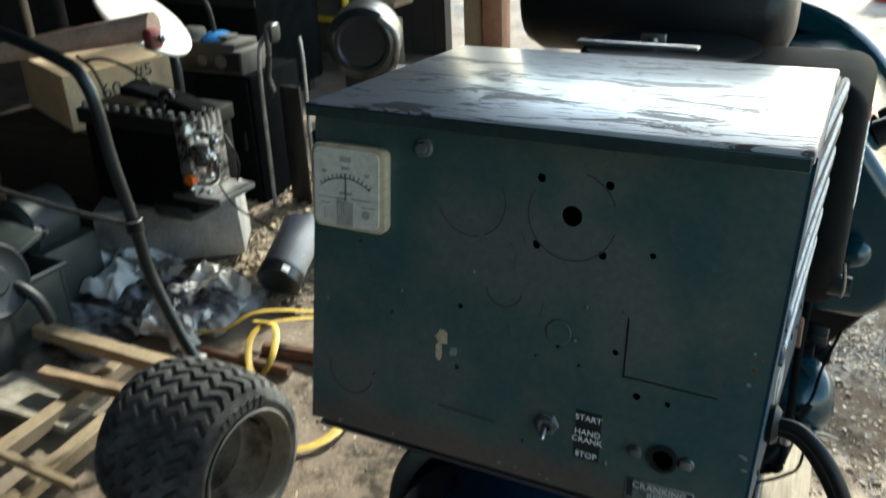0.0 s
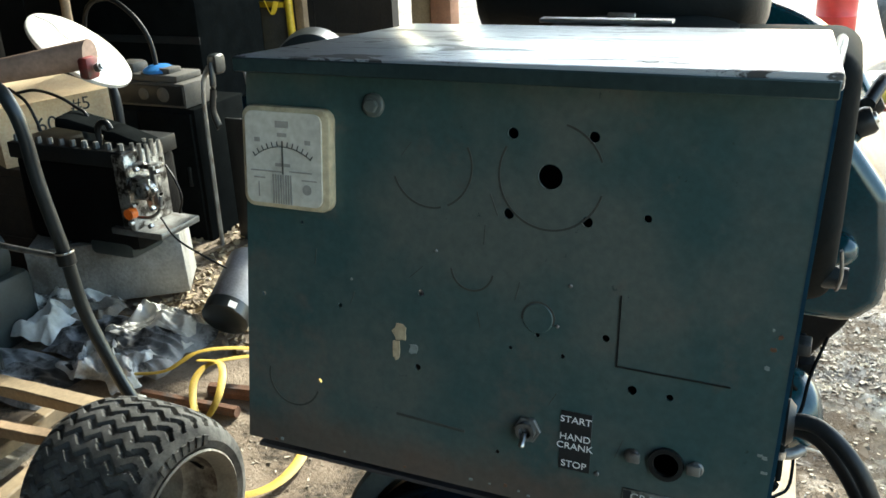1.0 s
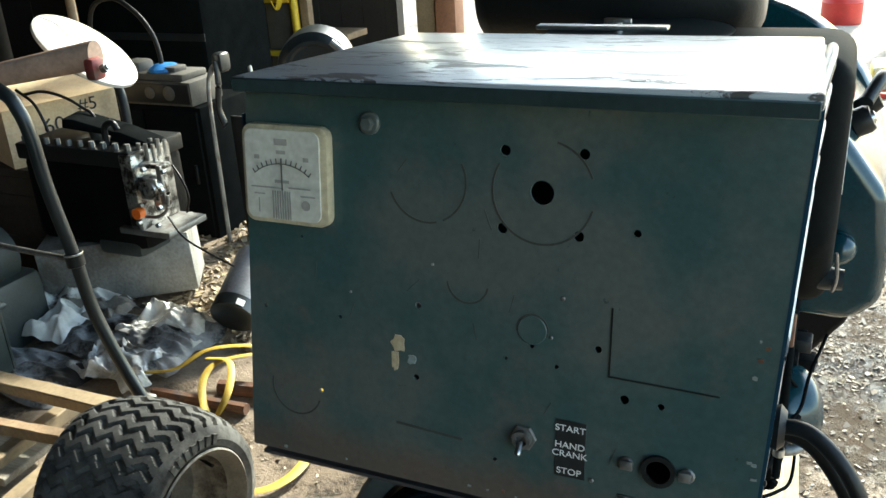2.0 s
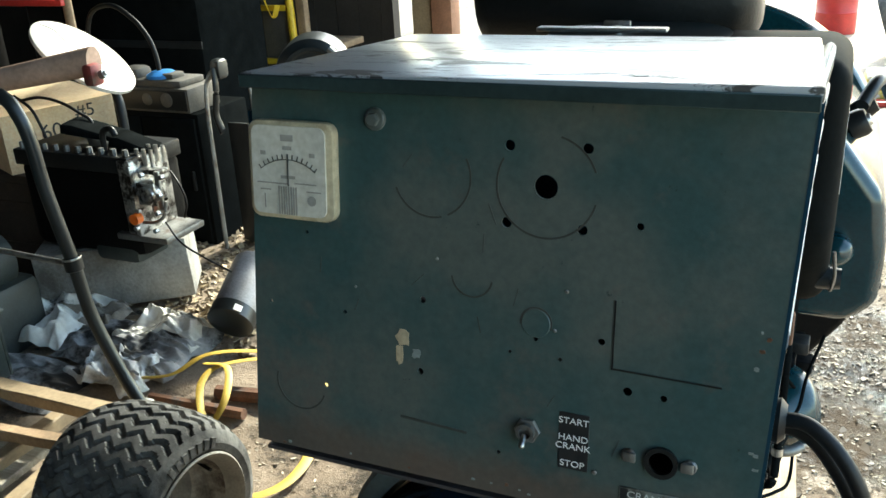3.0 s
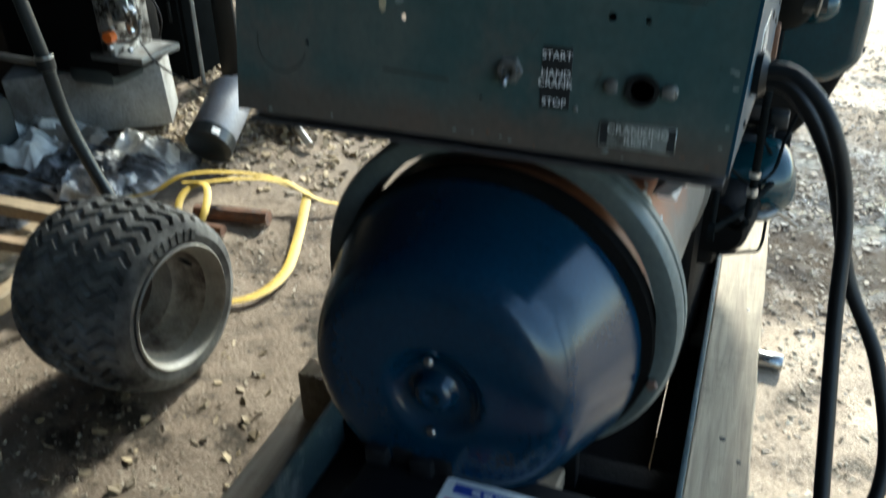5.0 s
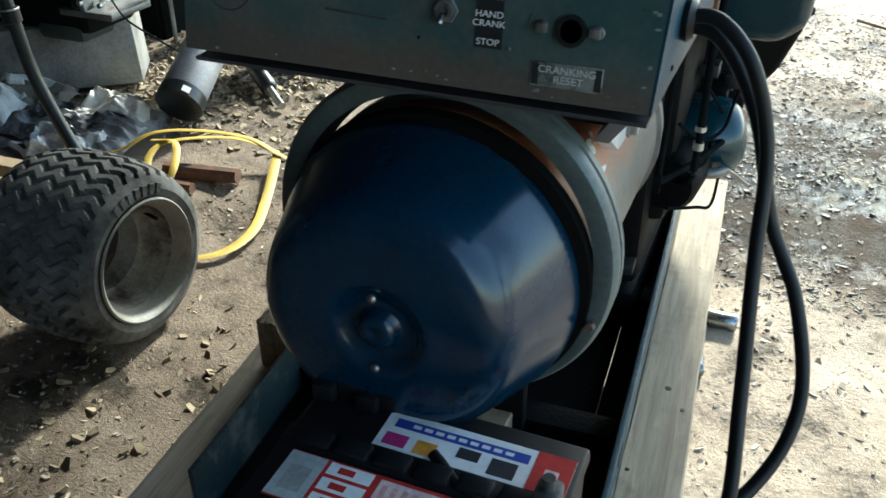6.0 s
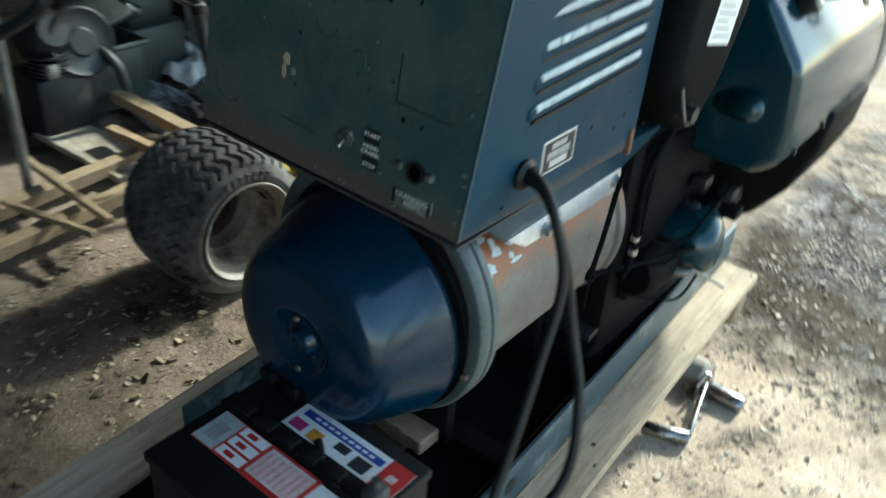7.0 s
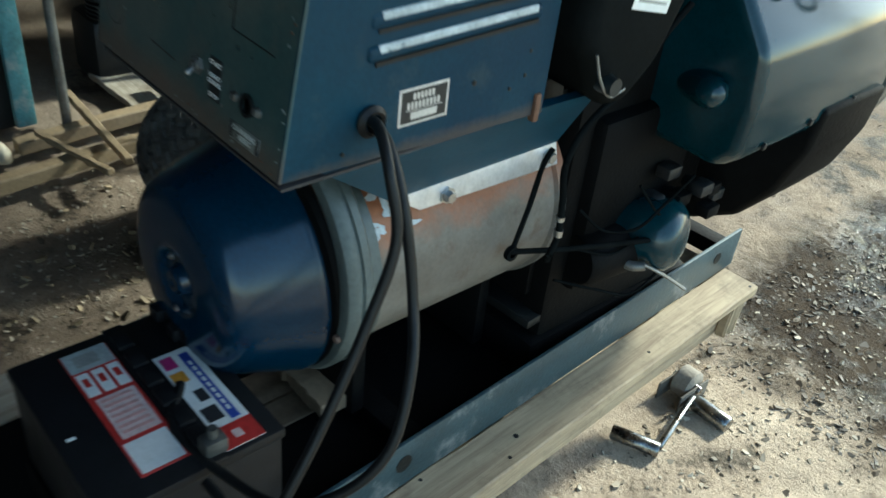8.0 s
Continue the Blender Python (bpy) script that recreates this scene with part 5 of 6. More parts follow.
part("cross_rod", tube([(-1.735, 1.08, .488), (-2.05, 1.06, .51), (-2.4, 1.05, .55)], .009, per=2), "dullsteel", mh)
part("foot_bracket", box(-1.63, -1.57, 1.06, 1.13, -.15, .03, .006), "dullsteel", mh)

NEAR_THINGS.update(scene.objects)
fr = thing("timber_frame", "rough yellowish timber frame lying behind the wheel", "timber frame")


def bar(p, q, w, h, seed, mat="oldwood"):
    """A sawn bar between two points."""
    p, q = Vector(p), Vector(q)
    d = q - p
    b = plank(-w / 2, w / 2, 0, d.length, -h / 2, h / 2, seed)
    b.transform(Matrix.Translation(p) @ d.to_track_quat("Y", "Z").to_matrix().to_4x4())
    return b


part("rail", bar((-1.385, -.12, .075), (-1.45, .66, .085), .045, .04, 21), "palewood", fr, smooth=30)
part("rail", bar((-1.60, .16, .065), (-1.62, .86, .085), .045, .04, 22), "palewood", fr, smooth=30)
part("cross_bar", bar((-1.95, .80, .135), (-1.20, .765, .165), .05, .035, 23), "palewood", fr, smooth=30)
part("cross_bar", bar((-1.75, .655, .115), (-1.28, .675, .135), .035, .03, 27), "oldwood", fr, smooth=30)
part("strut", bar((-1.76, .372, .118), (-1.27, .345, .125), .022, .02, 24), "palewood", fr, smooth=30)
part("strut", bar((-1.58, .215, .105), (-1.25, .285, .120), .02, .018, 25), "palewood", fr, smooth=30)
part("board", bar((-1.98, .60, .06), (-1.55, .62, .06), .16, .02, 26), "wood_grey", fr, smooth=30)

def stand(ob, base, to, size=(1.27, 1.27, 1.27)):
    """Move a thing so that base comes to lie at to, scaled about it."""
    bpy.context.view_layer.update()
    ob.matrix_world = Matrix.Translation(to) @ Matrix.Diagonal((*size, 1)) @ Matrix.Translation(-Vector(base)) @ ob.matrix_world
    NEAR_THINGS.add(ob)


# ---- concrete block and the engine on it ----
def build_block():
    out = box(-.25, .195, -.095, .095, 0, .19, .005)
    cores = join(*[box(x - .062, x + .062, -.062, .062, -.02, .22, .012) for x in (-.10, .088)])
    bm = cut(out, cores)
    bmesh.ops.triangulate(bm, faces=bm.faces[:])
    ob = solo("concrete_block", bm, "concrete", "grey hollow concrete block with chipped edges", "concrete block", smooth=30)
    ob.matrix_world = Matrix.Translation((-2.49, 2.03, -.135)) @ Matrix.Rotation(radians(33), 4, "Z") @ Matrix.Rotation(radians(-2), 4, "Y") @ Matrix.Diagonal((1.42, 1.42, 1.42, 1))
    return ob


NEAR_THINGS.add(build_block())

me_ = thing("small_engine", "greasy black engine with silver carburettor standing on the block", "engine", (-1.80, 1.30, .41))


def ep(name, bm, mat, label=""):
    return part(name, bm, mat, me_, label)


ep("crankcase", join(box(-.26, .165, -.10, .12, .02, .30, .03), box(-.30, -.2, -.06, .08, .05, .25, .02)), "tray_black", "oily black crankcase")
ep("sump", box(-.03, .135, -.10, .08, -.005, .06, .02), "sump_green", "grey green sump")
ep("head", box(-.26, .17, -.11, .12, .285, .335, .006), "black")
for k in range(10):
    ep("head_bolt", lathe([(0, .02), (.008, .02), (.009, .012), (.009, 0)], Matrix.Translation((-.235 + .043 * k, -.09, .334)), 6), "dullsteel")
for tilt, at, w, d in ((.20, (-.03, .0, .375), .085, .05), (.26, (.115, .0, .345), .065, .045)):
    cover_bm = prism([(-w, -.012), (w, -.008), (w * .96, .006), (-w * .6, .022), (-w, .018)], -d, d, .005, 2)
    cover_bm.transform(Matrix.Translation(at) @ Matrix.Rotation(.3, 4, "Z") @ Matrix.Rotation(tilt, 4, "Y"))
    ep("filter_cover", cover_bm, "matt_black", "black moulded cover")
ep("neck", lathe([(.030, -.05), (.026, .0), (.030, .03)], Matrix.Translation((-.03, 0, .335)), 16), "dullsteel")
ep("breather", tube([(.05, -.06, .335), (.055, -.06, .39), (.085, -.06, .405), (.10, -.06, .385)], .009, 10, 5), "black", "")
carb = ep("carburettor", join(box(.165, .182, -.12, -.02, .10, .315, .004), box(.185, .245, -.105, -.045, .205, .265, .012), box(.175, .26, -.09, -.05, .285, .30, .003), lathe([(.014, .02), (.026, .018), (.028, .0), (.028, -.03), (.014, -.03)], Matrix.Translation((.235, -.115, .235)) @ ALONG_Y, 20)), "cast_alu", "silver cast carburettor")
part("bowl", lathe([(0, -.045), (.020, -.042), (.024, -.025), (.024, 0)], Matrix.Translation((.225, -.07, .205)), 20), "cast_alu", carb)
part("plate", box(.20, .262, -.125, -.118, .205, .27, .003), "cast_alu", carb)
part("spring", tube([(.19, -.11, .145), (.235, -.11, .15), (.26, -.10, .17), (.265, -.09, .21)], .005, 8, 5), "dullsteel", carb)
part("lever", box(.245, .262, -.10, -.09, .185, .30, .003), "dullsteel", carb)
part("orange_cap", lathe([(0, .022), (.016, .022), (.017, 0)], Matrix.Translation((.19, -.125, .165)) @ ALONG_Y, 16), "orange", carb, "orange plastic cap")
for k in range(8):
    part("screw", lathe([(0, .012), (.007, .011), (.008, 0)], Matrix.Translation((.175 + .017 * k, -.12, .13 + .055 * (k % 4))) @ ALONG_Y, 8), "steel", carb)
for k in range(6):
    ep("stud", lathe([(0, .05), (.006, .05), (.006, 0)], Matrix.Translation((.165 + .025 * (k % 3), -.06 + .05 * (k // 3), .30)), 8), "steel")
ep("manifold", box(.13, .18, -.115, .05, .10, .33, .01), "cast_alu")
ep("tray", box(.09, .27, -.12, .05, .085, .105, .004), "dullsteel")
ep("fuel_line", tube([(.29, -.08, .30), (.33, -.10, .27), (.345, -.10, .22), (.33, -.10, .17)], .003), "rubber")
ep("fuel_line", tube([(.26, -.10, .15), (.32, -.12, .10), (.40, -.12, .06), (.46, -.10, .02)], .003), "rubber")

stand(me_, (-1.80, 1.30, .41), (-2.44, 1.98, .105), (1.42, 1.36, 1.36))

# ---- cardboard sheet, stool with round seat ----
cs = thing("cardboard_box", "tan cardboard box with pen writing behind the engine", "box")
sheet = bmesh.new()
q = [(-3.12, 2.05, .352), (-2.88, 2.50, .352), (-2.88, 2.50, .64), (-3.12, 2.05, .62)]
back = (-.60, .25, .01)
vs = [sheet.verts.new(v) for v in q] + [sheet.verts.new(Vector(v) + Vector(back)) for v in q]
for f in ((0, 1, 2, 3), (7, 6, 5, 4), (0, 4, 5, 1), (1, 5, 6, 2), (2, 6, 7, 3), (3, 7, 4, 0)):
    sheet.faces.new([vs[i] for i in f])
bmesh.ops.recalc_face_normals(sheet, faces=sheet.faces[:])
sheet = part("carton", sheet, "card", cs, smooth=0)
e1 = (Vector(q[1]) - Vector(q[0])).normalized()
n1 = e1.cross(Vector(q[3]) - Vector(q[0])).normalized()
up1 = n1.cross(e1)
for text, at, size in (("#5", (-2.945, 2.378, .585), .085), ("60", (-3.022, 2.235, .515), .10)):
    o1 = Vector(at)
    o1 -= n1 * ((o1 - Vector(q[0])).dot(n1))
    place = Matrix((( e1.x, up1.x, n1.x, 0), (e1.y, up1.y, n1.y, 0), (e1.z, up1.z, n1.z, 0), (0, 0, 0, 1)))
    words(text, size, "ink", cs, Matrix.Translation(o1 + n1 * (.003 if n1.y < 0 else -.003)) @ place, .0006, "pen_writing")

NEAR_THINGS.add(cs)
ch = thing("wooden_chest", "dark brown wooden chest under the cardboard box", "chest")
part("body", box(-3.79, -2.87, 2.07, 2.84, G - .01, .305, .01), "dark_chest", ch)
part("lid", box(-3.80, -2.86, 2.06, 2.85, .308, .350, .008), "dark_chest", ch)
for z in (-.05, .16):
    part("rail", box(-3.785, -2.864, 2.058, 2.069, z, z + .06, .003), "dark_chest", ch)
NEAR_THINGS.add(ch)
st = thing("stool", "upturned stool with round white seat and wooden leg", "stool")
seat_m = Matrix.Translation((-2.03, 1.62, .95)) @ Vector((.614, .216, .759)).to_track_quat("Z", "Y").to_matrix().to_4x4()
part("seat", lathe([(0, .008), (.180, .008), (.187, .003), (.187, -.008), (.180, -.013), (0, -.013)], seat_m, 56), "seat_white", st, "round white seat")
leg = bmesh.new()
la, lb = Vector((-2.584, 1.116, .850)), Vector((-1.779, 1.416, .980))
rings = []
for k in range(9):
    f = k / 8
    c, r1, r2 = la.lerp(lb, f), .024 + .022 * f, .05 + .04 * f
    rings.append([leg.verts.new(c + Vector((0, .35 * r2 * math.cos(a), r1 * math.sin(a)))) for a in [2 * math.pi * i / 12 for i in range(12)]])
for a, b in zip(rings, rings[1:]):
    for i in range(12):
        leg.faces.new((a[i], a[(i + 1) % 12], b[(i + 1) % 12], b[i]))
leg.faces.new(rings[0][::-1])
leg.faces.new(rings[-1])
bmesh.ops.recalc_face_normals(leg, faces=leg.faces[:])
part("leg", leg, "leg_wood", st, "brown wooden leg")
part("leg_bracket", box(-1.802, -1.760, 1.376, 1.430, .905, .975, .012), "red_dull", st, "worn red bracket")
part("crack", tube([seat_m @ Vector(v) for v in ((-.02, .176, .0085), (.012, .13, .0085), (-.008, .06, .0085), (.03, -.02, .0085), (.02, -.09, .0085))], .0016, 6, 5), "ink", st, "dark crack across the seat")
part("bolt", lathe([(0, .03), (.009, .03), (.009, .02), (.014, .02), (.014, 0)], Matrix.Translation((-1.747, 1.401, .94)) @ Matrix.Rotation(radians(70), 4, "Y"), 8), "steel", st)
stand(st, (-2.03, 1.62, .95), (-2.755, 2.26, .86))
NEAR_THINGS.update([
    solo("hose", tube([(-2.886, 2.0, 0.72), (-2.777, 2.0, 0.737), (-2.662, 2.0, 0.719), (-2.565, 2.0, 0.678), (-2.513, 2.0, 0.641), (-2.483, 2.0, 0.5)], .0065), "rubber", "thin black hose curving from the stool to the engine", "hose", group="loose hoses"),
    solo("hose", tube([(-2.955, 2.02, 0.732), (-2.871, 2.02, 0.68), (-2.83, 2.02, 0.597), (-2.812, 2.02, 0.549), (-2.75, 2.02, 0.536), (-2.7, 2.0, 0.5)], .0065), "rubber", "thin black hose hanging before the cardboard", "hose", group="loose hoses"),
    solo("hose", tube([(-3.35, 2.85, .70), (-3.25, 2.82, .95), (-3.08, 2.8, 1.01), (-2.95, 2.8, .945), (-2.87, 2.8, .85), (-2.84, 2.8, .75), (-2.83, 2.79, .63)], .012), "rubber", "thick dark hose arching over old machines", "hose", group="loose hoses"),
    solo("hose", tube([(-2.83, 2.46, .75), (-2.80, 2.45, .65), (-2.78, 2.44, .55), (-2.77, 2.42, .15), (-2.77, 2.42, -.2)], .022), "steel_dark", "grey flexible pipe standing behind the engine", "pipe"),
])

# ---- old machines behind ----
rd = thing("old_radio", "dusty grey metal radio case with two round dials", "radio", (-2.28, 2.15, .0))
part("case", box(-.30, .26, -.12, .16, .52, .66, .01), "dusty", rd)
part("panel", box(-.29, .25, -.127, -.118, .535, .648, .003), "black", rd)
for x, r in ((.11, .042), (-.03, .035)):
    dial = part("dial", lathe([(0, .008), (r * .8, .008), (r, .004), (r, 0)], Matrix.Translation((x, -.126, .595)) @ ALONG_Y, 28), "dusty", rd)
part("top_box", box(-.18, .2, -.10, .12, .66, .70, .01), "dusty", rd)
part("lump", box(-.26, -.12, -.08, .06, .66, .76, .03), "dusty", rd)
part("knob_box", box(.02, .12, -.06, .05, .695, .73, .01), "dusty", rd)
stand(rd, (-2.28, 2.15, 0), (-2.82, 2.80, .06), (.86, .86, .86))
mc = thing("metal_cabinet", "dark metal cabinet under the radio", "cabinet")
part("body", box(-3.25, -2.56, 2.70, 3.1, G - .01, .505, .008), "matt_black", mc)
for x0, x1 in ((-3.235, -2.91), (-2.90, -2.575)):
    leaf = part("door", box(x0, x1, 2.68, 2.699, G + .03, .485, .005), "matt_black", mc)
    part("handle", box(x1 - .05, x1 - .035, 2.665, 2.679, .12, .22, .003), "steel_dark", leaf)
NEAR_THINGS.add(mc)
solo("blue_cap", lathe([(0, .034), (.05, .030), (.078, .014), (.083, 0), (0, 0)], Matrix.Translation((-2.82, 2.80, .663)), 28), "bright_blue", "bright blue plastic cap lying on the radio", "cap")
NEAR_THINGS.add(bpy.data.objects["blue_cap"])
tr = thing("hand_truck", "grey steel hand truck leaning among the machines", "hand truck")
part("rail", tube([(-2.0, 1.98, .12), (-2.02, 2.0, .40), (-2.05, 2.03, .66), (-2.03, 2.06, .74), (-1.95, 2.1, .765)], .014), "dullsteel", tr)
part("rail", tube([(-1.70, 2.12, .12), (-1.72, 2.14, .40), (-1.75, 2.17, .66), (-1.78, 2.18, .74)], .014), "dullsteel", tr)
part("back_plate", box(-1.96, -1.74, 2.1, 2.115, .12, .58, .004), "steel_dark", tr)
part("grip", box(-2.0, -1.90, 2.05, 2.13, .735, .80, .018), "black_gloss", tr)
part("cable_coil", tube([(-1.95, 2.05, .77), (-1.93, 2.03, .70), (-1.95, 2.02, .62), (-1.92, 2.03, .56)], .02), "black", tr)
stand(tr, (-2.0, 1.98, .12), (-2.47, 2.66, G), (.55, 1.0, 1.42))
tk = thing("dark_tank", "large dark steel tank with a flanged lid in the shade", "tank")
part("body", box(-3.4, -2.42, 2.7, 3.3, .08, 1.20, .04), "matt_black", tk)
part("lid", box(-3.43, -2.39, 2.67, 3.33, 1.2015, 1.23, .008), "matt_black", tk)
part("band", box(-3.405, -2.415, 2.692, 2.699, .60, .64, .002), "steel_dark", tk)
for x in (-3.32, -2.5):
    for y in (2.78, 3.22):
        part("leg", box(x - .03, x + .03, y - .03, y + .03, 0, .079, .004), "steel_dark", tk)
dr = thing("fan_housing", "black round fan housing with a steel rim", "fan housing")
part("drum", lathe([(0, .02), (.095, .02), (.105, .03), (.118, .03), (.125, .02), (.15, .01), (.155, -.02), (.155, -.16), (0, -.16)], Matrix.Translation((-1.50, 2.22, .735)) @ Matrix.Rotation(radians(25), 4, "Z") @ ALONG_Y, 40), "black_gloss", dr)
part("rim_clip", tube([(-1.40, 2.2, .85), (-1.34, 2.22, .78), (-1.345, 2.22, .68), (-1.38, 2.2, .61)], .014, 10), "dullsteel", dr)
part("stand", box(-1.62, -1.38, 2.24, 2.44, -.15, .60, .01), "steel_dark", dr)
stand(dr, (-1.50, 2.22, .735), (-1.81, 2.60, .74), (1.06, 1.06, 1.06))
gc = thing("pump_unit", "grey green pump with bright metal fittings in the rubbish", "pump", (-2.12, .98, 0))
part("casing", join(box(-.16, .13, -.10, .14, .08, .34, .03), lathe([(0, .1), (.08, .1), (.1, .08), (.1, -.08), (0, -.08)], Matrix.Translation((.02, 0, .40)) @ ALONG_Y, 24)), "sump_green", gc)
for k in range(6):
    part("fitting", lathe([(0, .05), (.018, .05), (.022, .03), (.02, 0)], Matrix.Translation((-.13 + .05 * k, -.09 + .03 * (k % 2), .34 + .03 * (k % 3))) @ Matrix.Rotation(radians(20 * k - 40), 4, "X"), 12), "cast_alu", gc)
part("lid", box(-.12, .15, -.14, .02, .45, .475, .01), "sump_green", gc).rotation_euler = (.3, .1, 0)
tb = thing("plastic_tub", "grey green plastic tub in the rubbish beside the pump", "tub", (-2.03, .74, 0))
for x0, x1, y0, y1 in ((-.20, .16, -.13, -.12), (-.20, .16, .12, .13), (-.20, -.19, -.119, .119), (.15, .16, -.119, .119)):
    part("side", box(x0, x1, y0, y1, .14, .34, .003), "tub_green", tb)
part("base", box(-.189, .149, -.119, .119, .13, .15, .003), "tub_green", tb)
part("rim", tube([(-.205, -.135, .342), (.165, -.135, .342), (.165, .135, .342), (-.205, .135, .342), (-.205, -.135, .342)], .010, 8, 0), "tub_green", tb)
# ladder far behind
yf = thing("step_ladder", "yellow steel ladder standing by the wall", "ladder")
part("upright", tube([(-2.65, 3.62, 0), (-2.66, 3.62, .5), (-2.68, 3.62, 1.3)], .026, per=2), "yellow_paint", yf)
part("upright", tube([(-2.39, 3.62, 0), (-2.39, 3.62, .5), (-2.41, 3.62, 1.3)], .026, per=2), "yellow_paint", yf)
for z in (.32, .66, 1.0):
    part("rung", box(-2.63, -2.42, 3.60, 3.64, z, z + .035, .004), "yellow_paint", yf)
part("back_sheet", box(-2.63, -2.42, 3.645, 3.655, .10, 1.25, .002), "dusty", yf)
part("strap", tube([(-2.58, 3.585, .85), (-2.54, 3.575, .70), (-2.50, 3.58, .62), (-2.46, 3.58, .70)], .012, flat=(.035, .006)), "yellow_paint", yf)
rk = thing("wood_rack", "brown wooden rack beside the yellow frame", "rack")
part("post", box(-2.34, -2.28, 3.62, 3.68, 0, 1.3, .005), "oldwood", rk)
part("post", box(-2.80, -2.74, 3.5, 3.56, 0, 1.3, .005), "oldwood", rk)
part("shelf", box(-2.28, -2.02, 3.64, 3.9, .42, .46, .004), "oldwood", rk)
solo("dark_bin", box(-2.12, -1.92, 3.3, 3.55, 0, .40, .02), "black", "dark bin standing on the floor", "bin")
# wire shelf at the far left
ws = thing("wire_shelf", "wire mesh shelf with red edge in the dark", "shelf")
for k in range(12):
    part("wire", tube([(-3.2 + .05 * k, 1.95, .98), (-3.2 + .05 * k, 1.95, 1.35)], .003, 6, 1), "dullsteel", ws)
for k in range(6):
    part("wire", tube([(-3.25, 1.95, 1.0 + .06 * k), (-2.6, 1.95, 1.0 + .06 * k)], .003, 6, 1), "dullsteel", ws)
part("red_edge", box(-3.3, -2.55, 1.93, 1.97, .95, .975, .003), "red", ws)
part("post", tube([(-2.57, 1.97, 0), (-2.55, 1.97, 1.5)], .02, 10, 1), "oldwood", ws)
part("post", tube([(-3.28, 1.97, 0), (-3.28, 1.97, 1.5)], .02, 10, 1), "oldwood", ws)
part("hanging_bowl", lathe([(0, -.05), (.06, -.045), (.09, -.01), (.095, .02)], Matrix.Translation((-2.62, 1.85, 1.10)), 24), "yellow_paint", ws)


# ---- rubbish on the floor ----
def crumpled(name, x0, x1, y0, y1, base, height, seed, mat, label, category, n=46, folds=7.0):
    """A crumpled sheet: a grid pushed up in sharp folds."""
    bm = bmesh.new()
    bmesh.ops.create_grid(bm, x_segments=n, y_segments=n, size=.5)
    for v in bm.verts:
        u, w = v.co.x + .5, v.co.y + .5
        p = Vector((u * folds * .5, w * folds * .5, seed))
        ridge = 1 - abs(noise.noise(p)) * 2
        ridge2 = 1 - abs(noise.noise(p * 2.7)) * 2
        ridge3 = 1 - abs(noise.noise(p * 6.1 + Vector((1.3, 0, 4)))) * 2
        edge = min(1, 6 * min(u, w, 1 - u, 1 - w) + .25 + .5 * noise.noise(p * 1.3))
        x = x0 + (x1 - x0) * u + .06 * noise.noise(p + Vector((3, 1, 0)))
        y = y0 + (y1 - y0) * w + .06 * noise.noise(p + Vector((0, 5, 2)))
        z = rise(x, y) + base + height * max(0, edge) * (.55 * ridge + .26 * ridge2 + .06 * ridge3 + .1)
        v.co = Vector((x, y, max(z, rise(x, y) + .004)))
    ob = solo(name, bm, mat, label, category, smooth=75)
    return ob


RUBBISH = [
    crumpled("plastic_sheet", -2.95, -2.40, 1.50, 1.88, .02, .12, 1.7, "sheet_white", "crumpled dirty white plastic sheet lying in a heap", "plastic sheet", 84, 4.4),
    crumpled("plastic_sheet", -2.45, -1.88, 1.46, 1.80, .01, .07, 4.2, "tarp_dark", "crumpled grey plastic sheet with black folds", "plastic sheet", 84, 5.0),
    crumpled("plastic_sheet", -2.25, -1.90, 1.66, 1.86, .02, .08, 9.4, "sheet_white", "torn white plastic sheet over the dark one", "plastic sheet", 64, 4.2),
    crumpled("foil_bag", -2.25, -1.90, 1.36, 1.56, .02, .08, 8.8, "foil", "shiny torn foil bag on the floor", "bag", 40, 6.0),
    crumpled("rag", -2.66, -2.30, 1.66, 1.84, .02, .09, 6.1, "rag", "grey brown rag thrown over the heap", "rag", 40, 4.0),
    crumpled("plastic_sheet", -2.75, -2.15, 1.18, 1.46, .0, .06, 2.9, "tarp_dark", "flat grey plastic sheet under the timber frame", "plastic sheet", 40, 4.0),
]
crumpled("paper_wrapper", .02, .085, .52, .59, .251 - G, .03, 3.3, "wrapper", "crumpled dirty paper wrapper in the skid", "wrapper", 30, 5.0)
gp = thing("stove_pipe", "grey metal pipe with a black end cap", "pipe")
pa, pb = Vector((-1.80, 1.80, -.075)), Vector((-1.85, 2.12, .09))
pm = Matrix.Translation(pa) @ (pb - pa).to_track_quat("Z", "Y").to_matrix().to_4x4() @ Matrix.Diagonal((1.32, 1.32, 1.1, 1))
part("body", lathe([(.066, .03), (.068, .035), (.068, .27), (.058, .285), (.024, .29), (.022, .335), (.016, .335), (.016, .28)], pm, 36), "pipe_grey", gp)
part("end_cap", lathe([(0, 0), (.064, 0), (.071, .006), (.071, .055), (.068, .057)], pm, 36), "black_gloss", gp)
part("sticker", box(-.012, .012, -.0732, -.070, .012, .036), "white", gp).matrix_world = pm @ Matrix.Rotation(radians(215), 4, "Z")
sh = thing("shock_absorber", "chrome and black shock absorber lying in the rubbish", "shock absorber")
sa_, sb_ = Vector((-1.84, 2.38, -.10)), Vector((-1.50, 2.08, -.15))
sm = Matrix.Translation(sa_) @ (sb_ - sa_).to_track_quat("Z", "Y").to_matrix().to_4x4() @ Matrix.Diagonal((1.3, 1.3, 1.4, 1))
part("body", lathe([(0, 0), (.028, 0), (.028, .17), (.02, .18), (0, .18)], sm, 24), "black_gloss", sh)
part("rod", lathe([(.012, .17), (.012, .30), (0, .30)], sm, 16), "steel", sh)
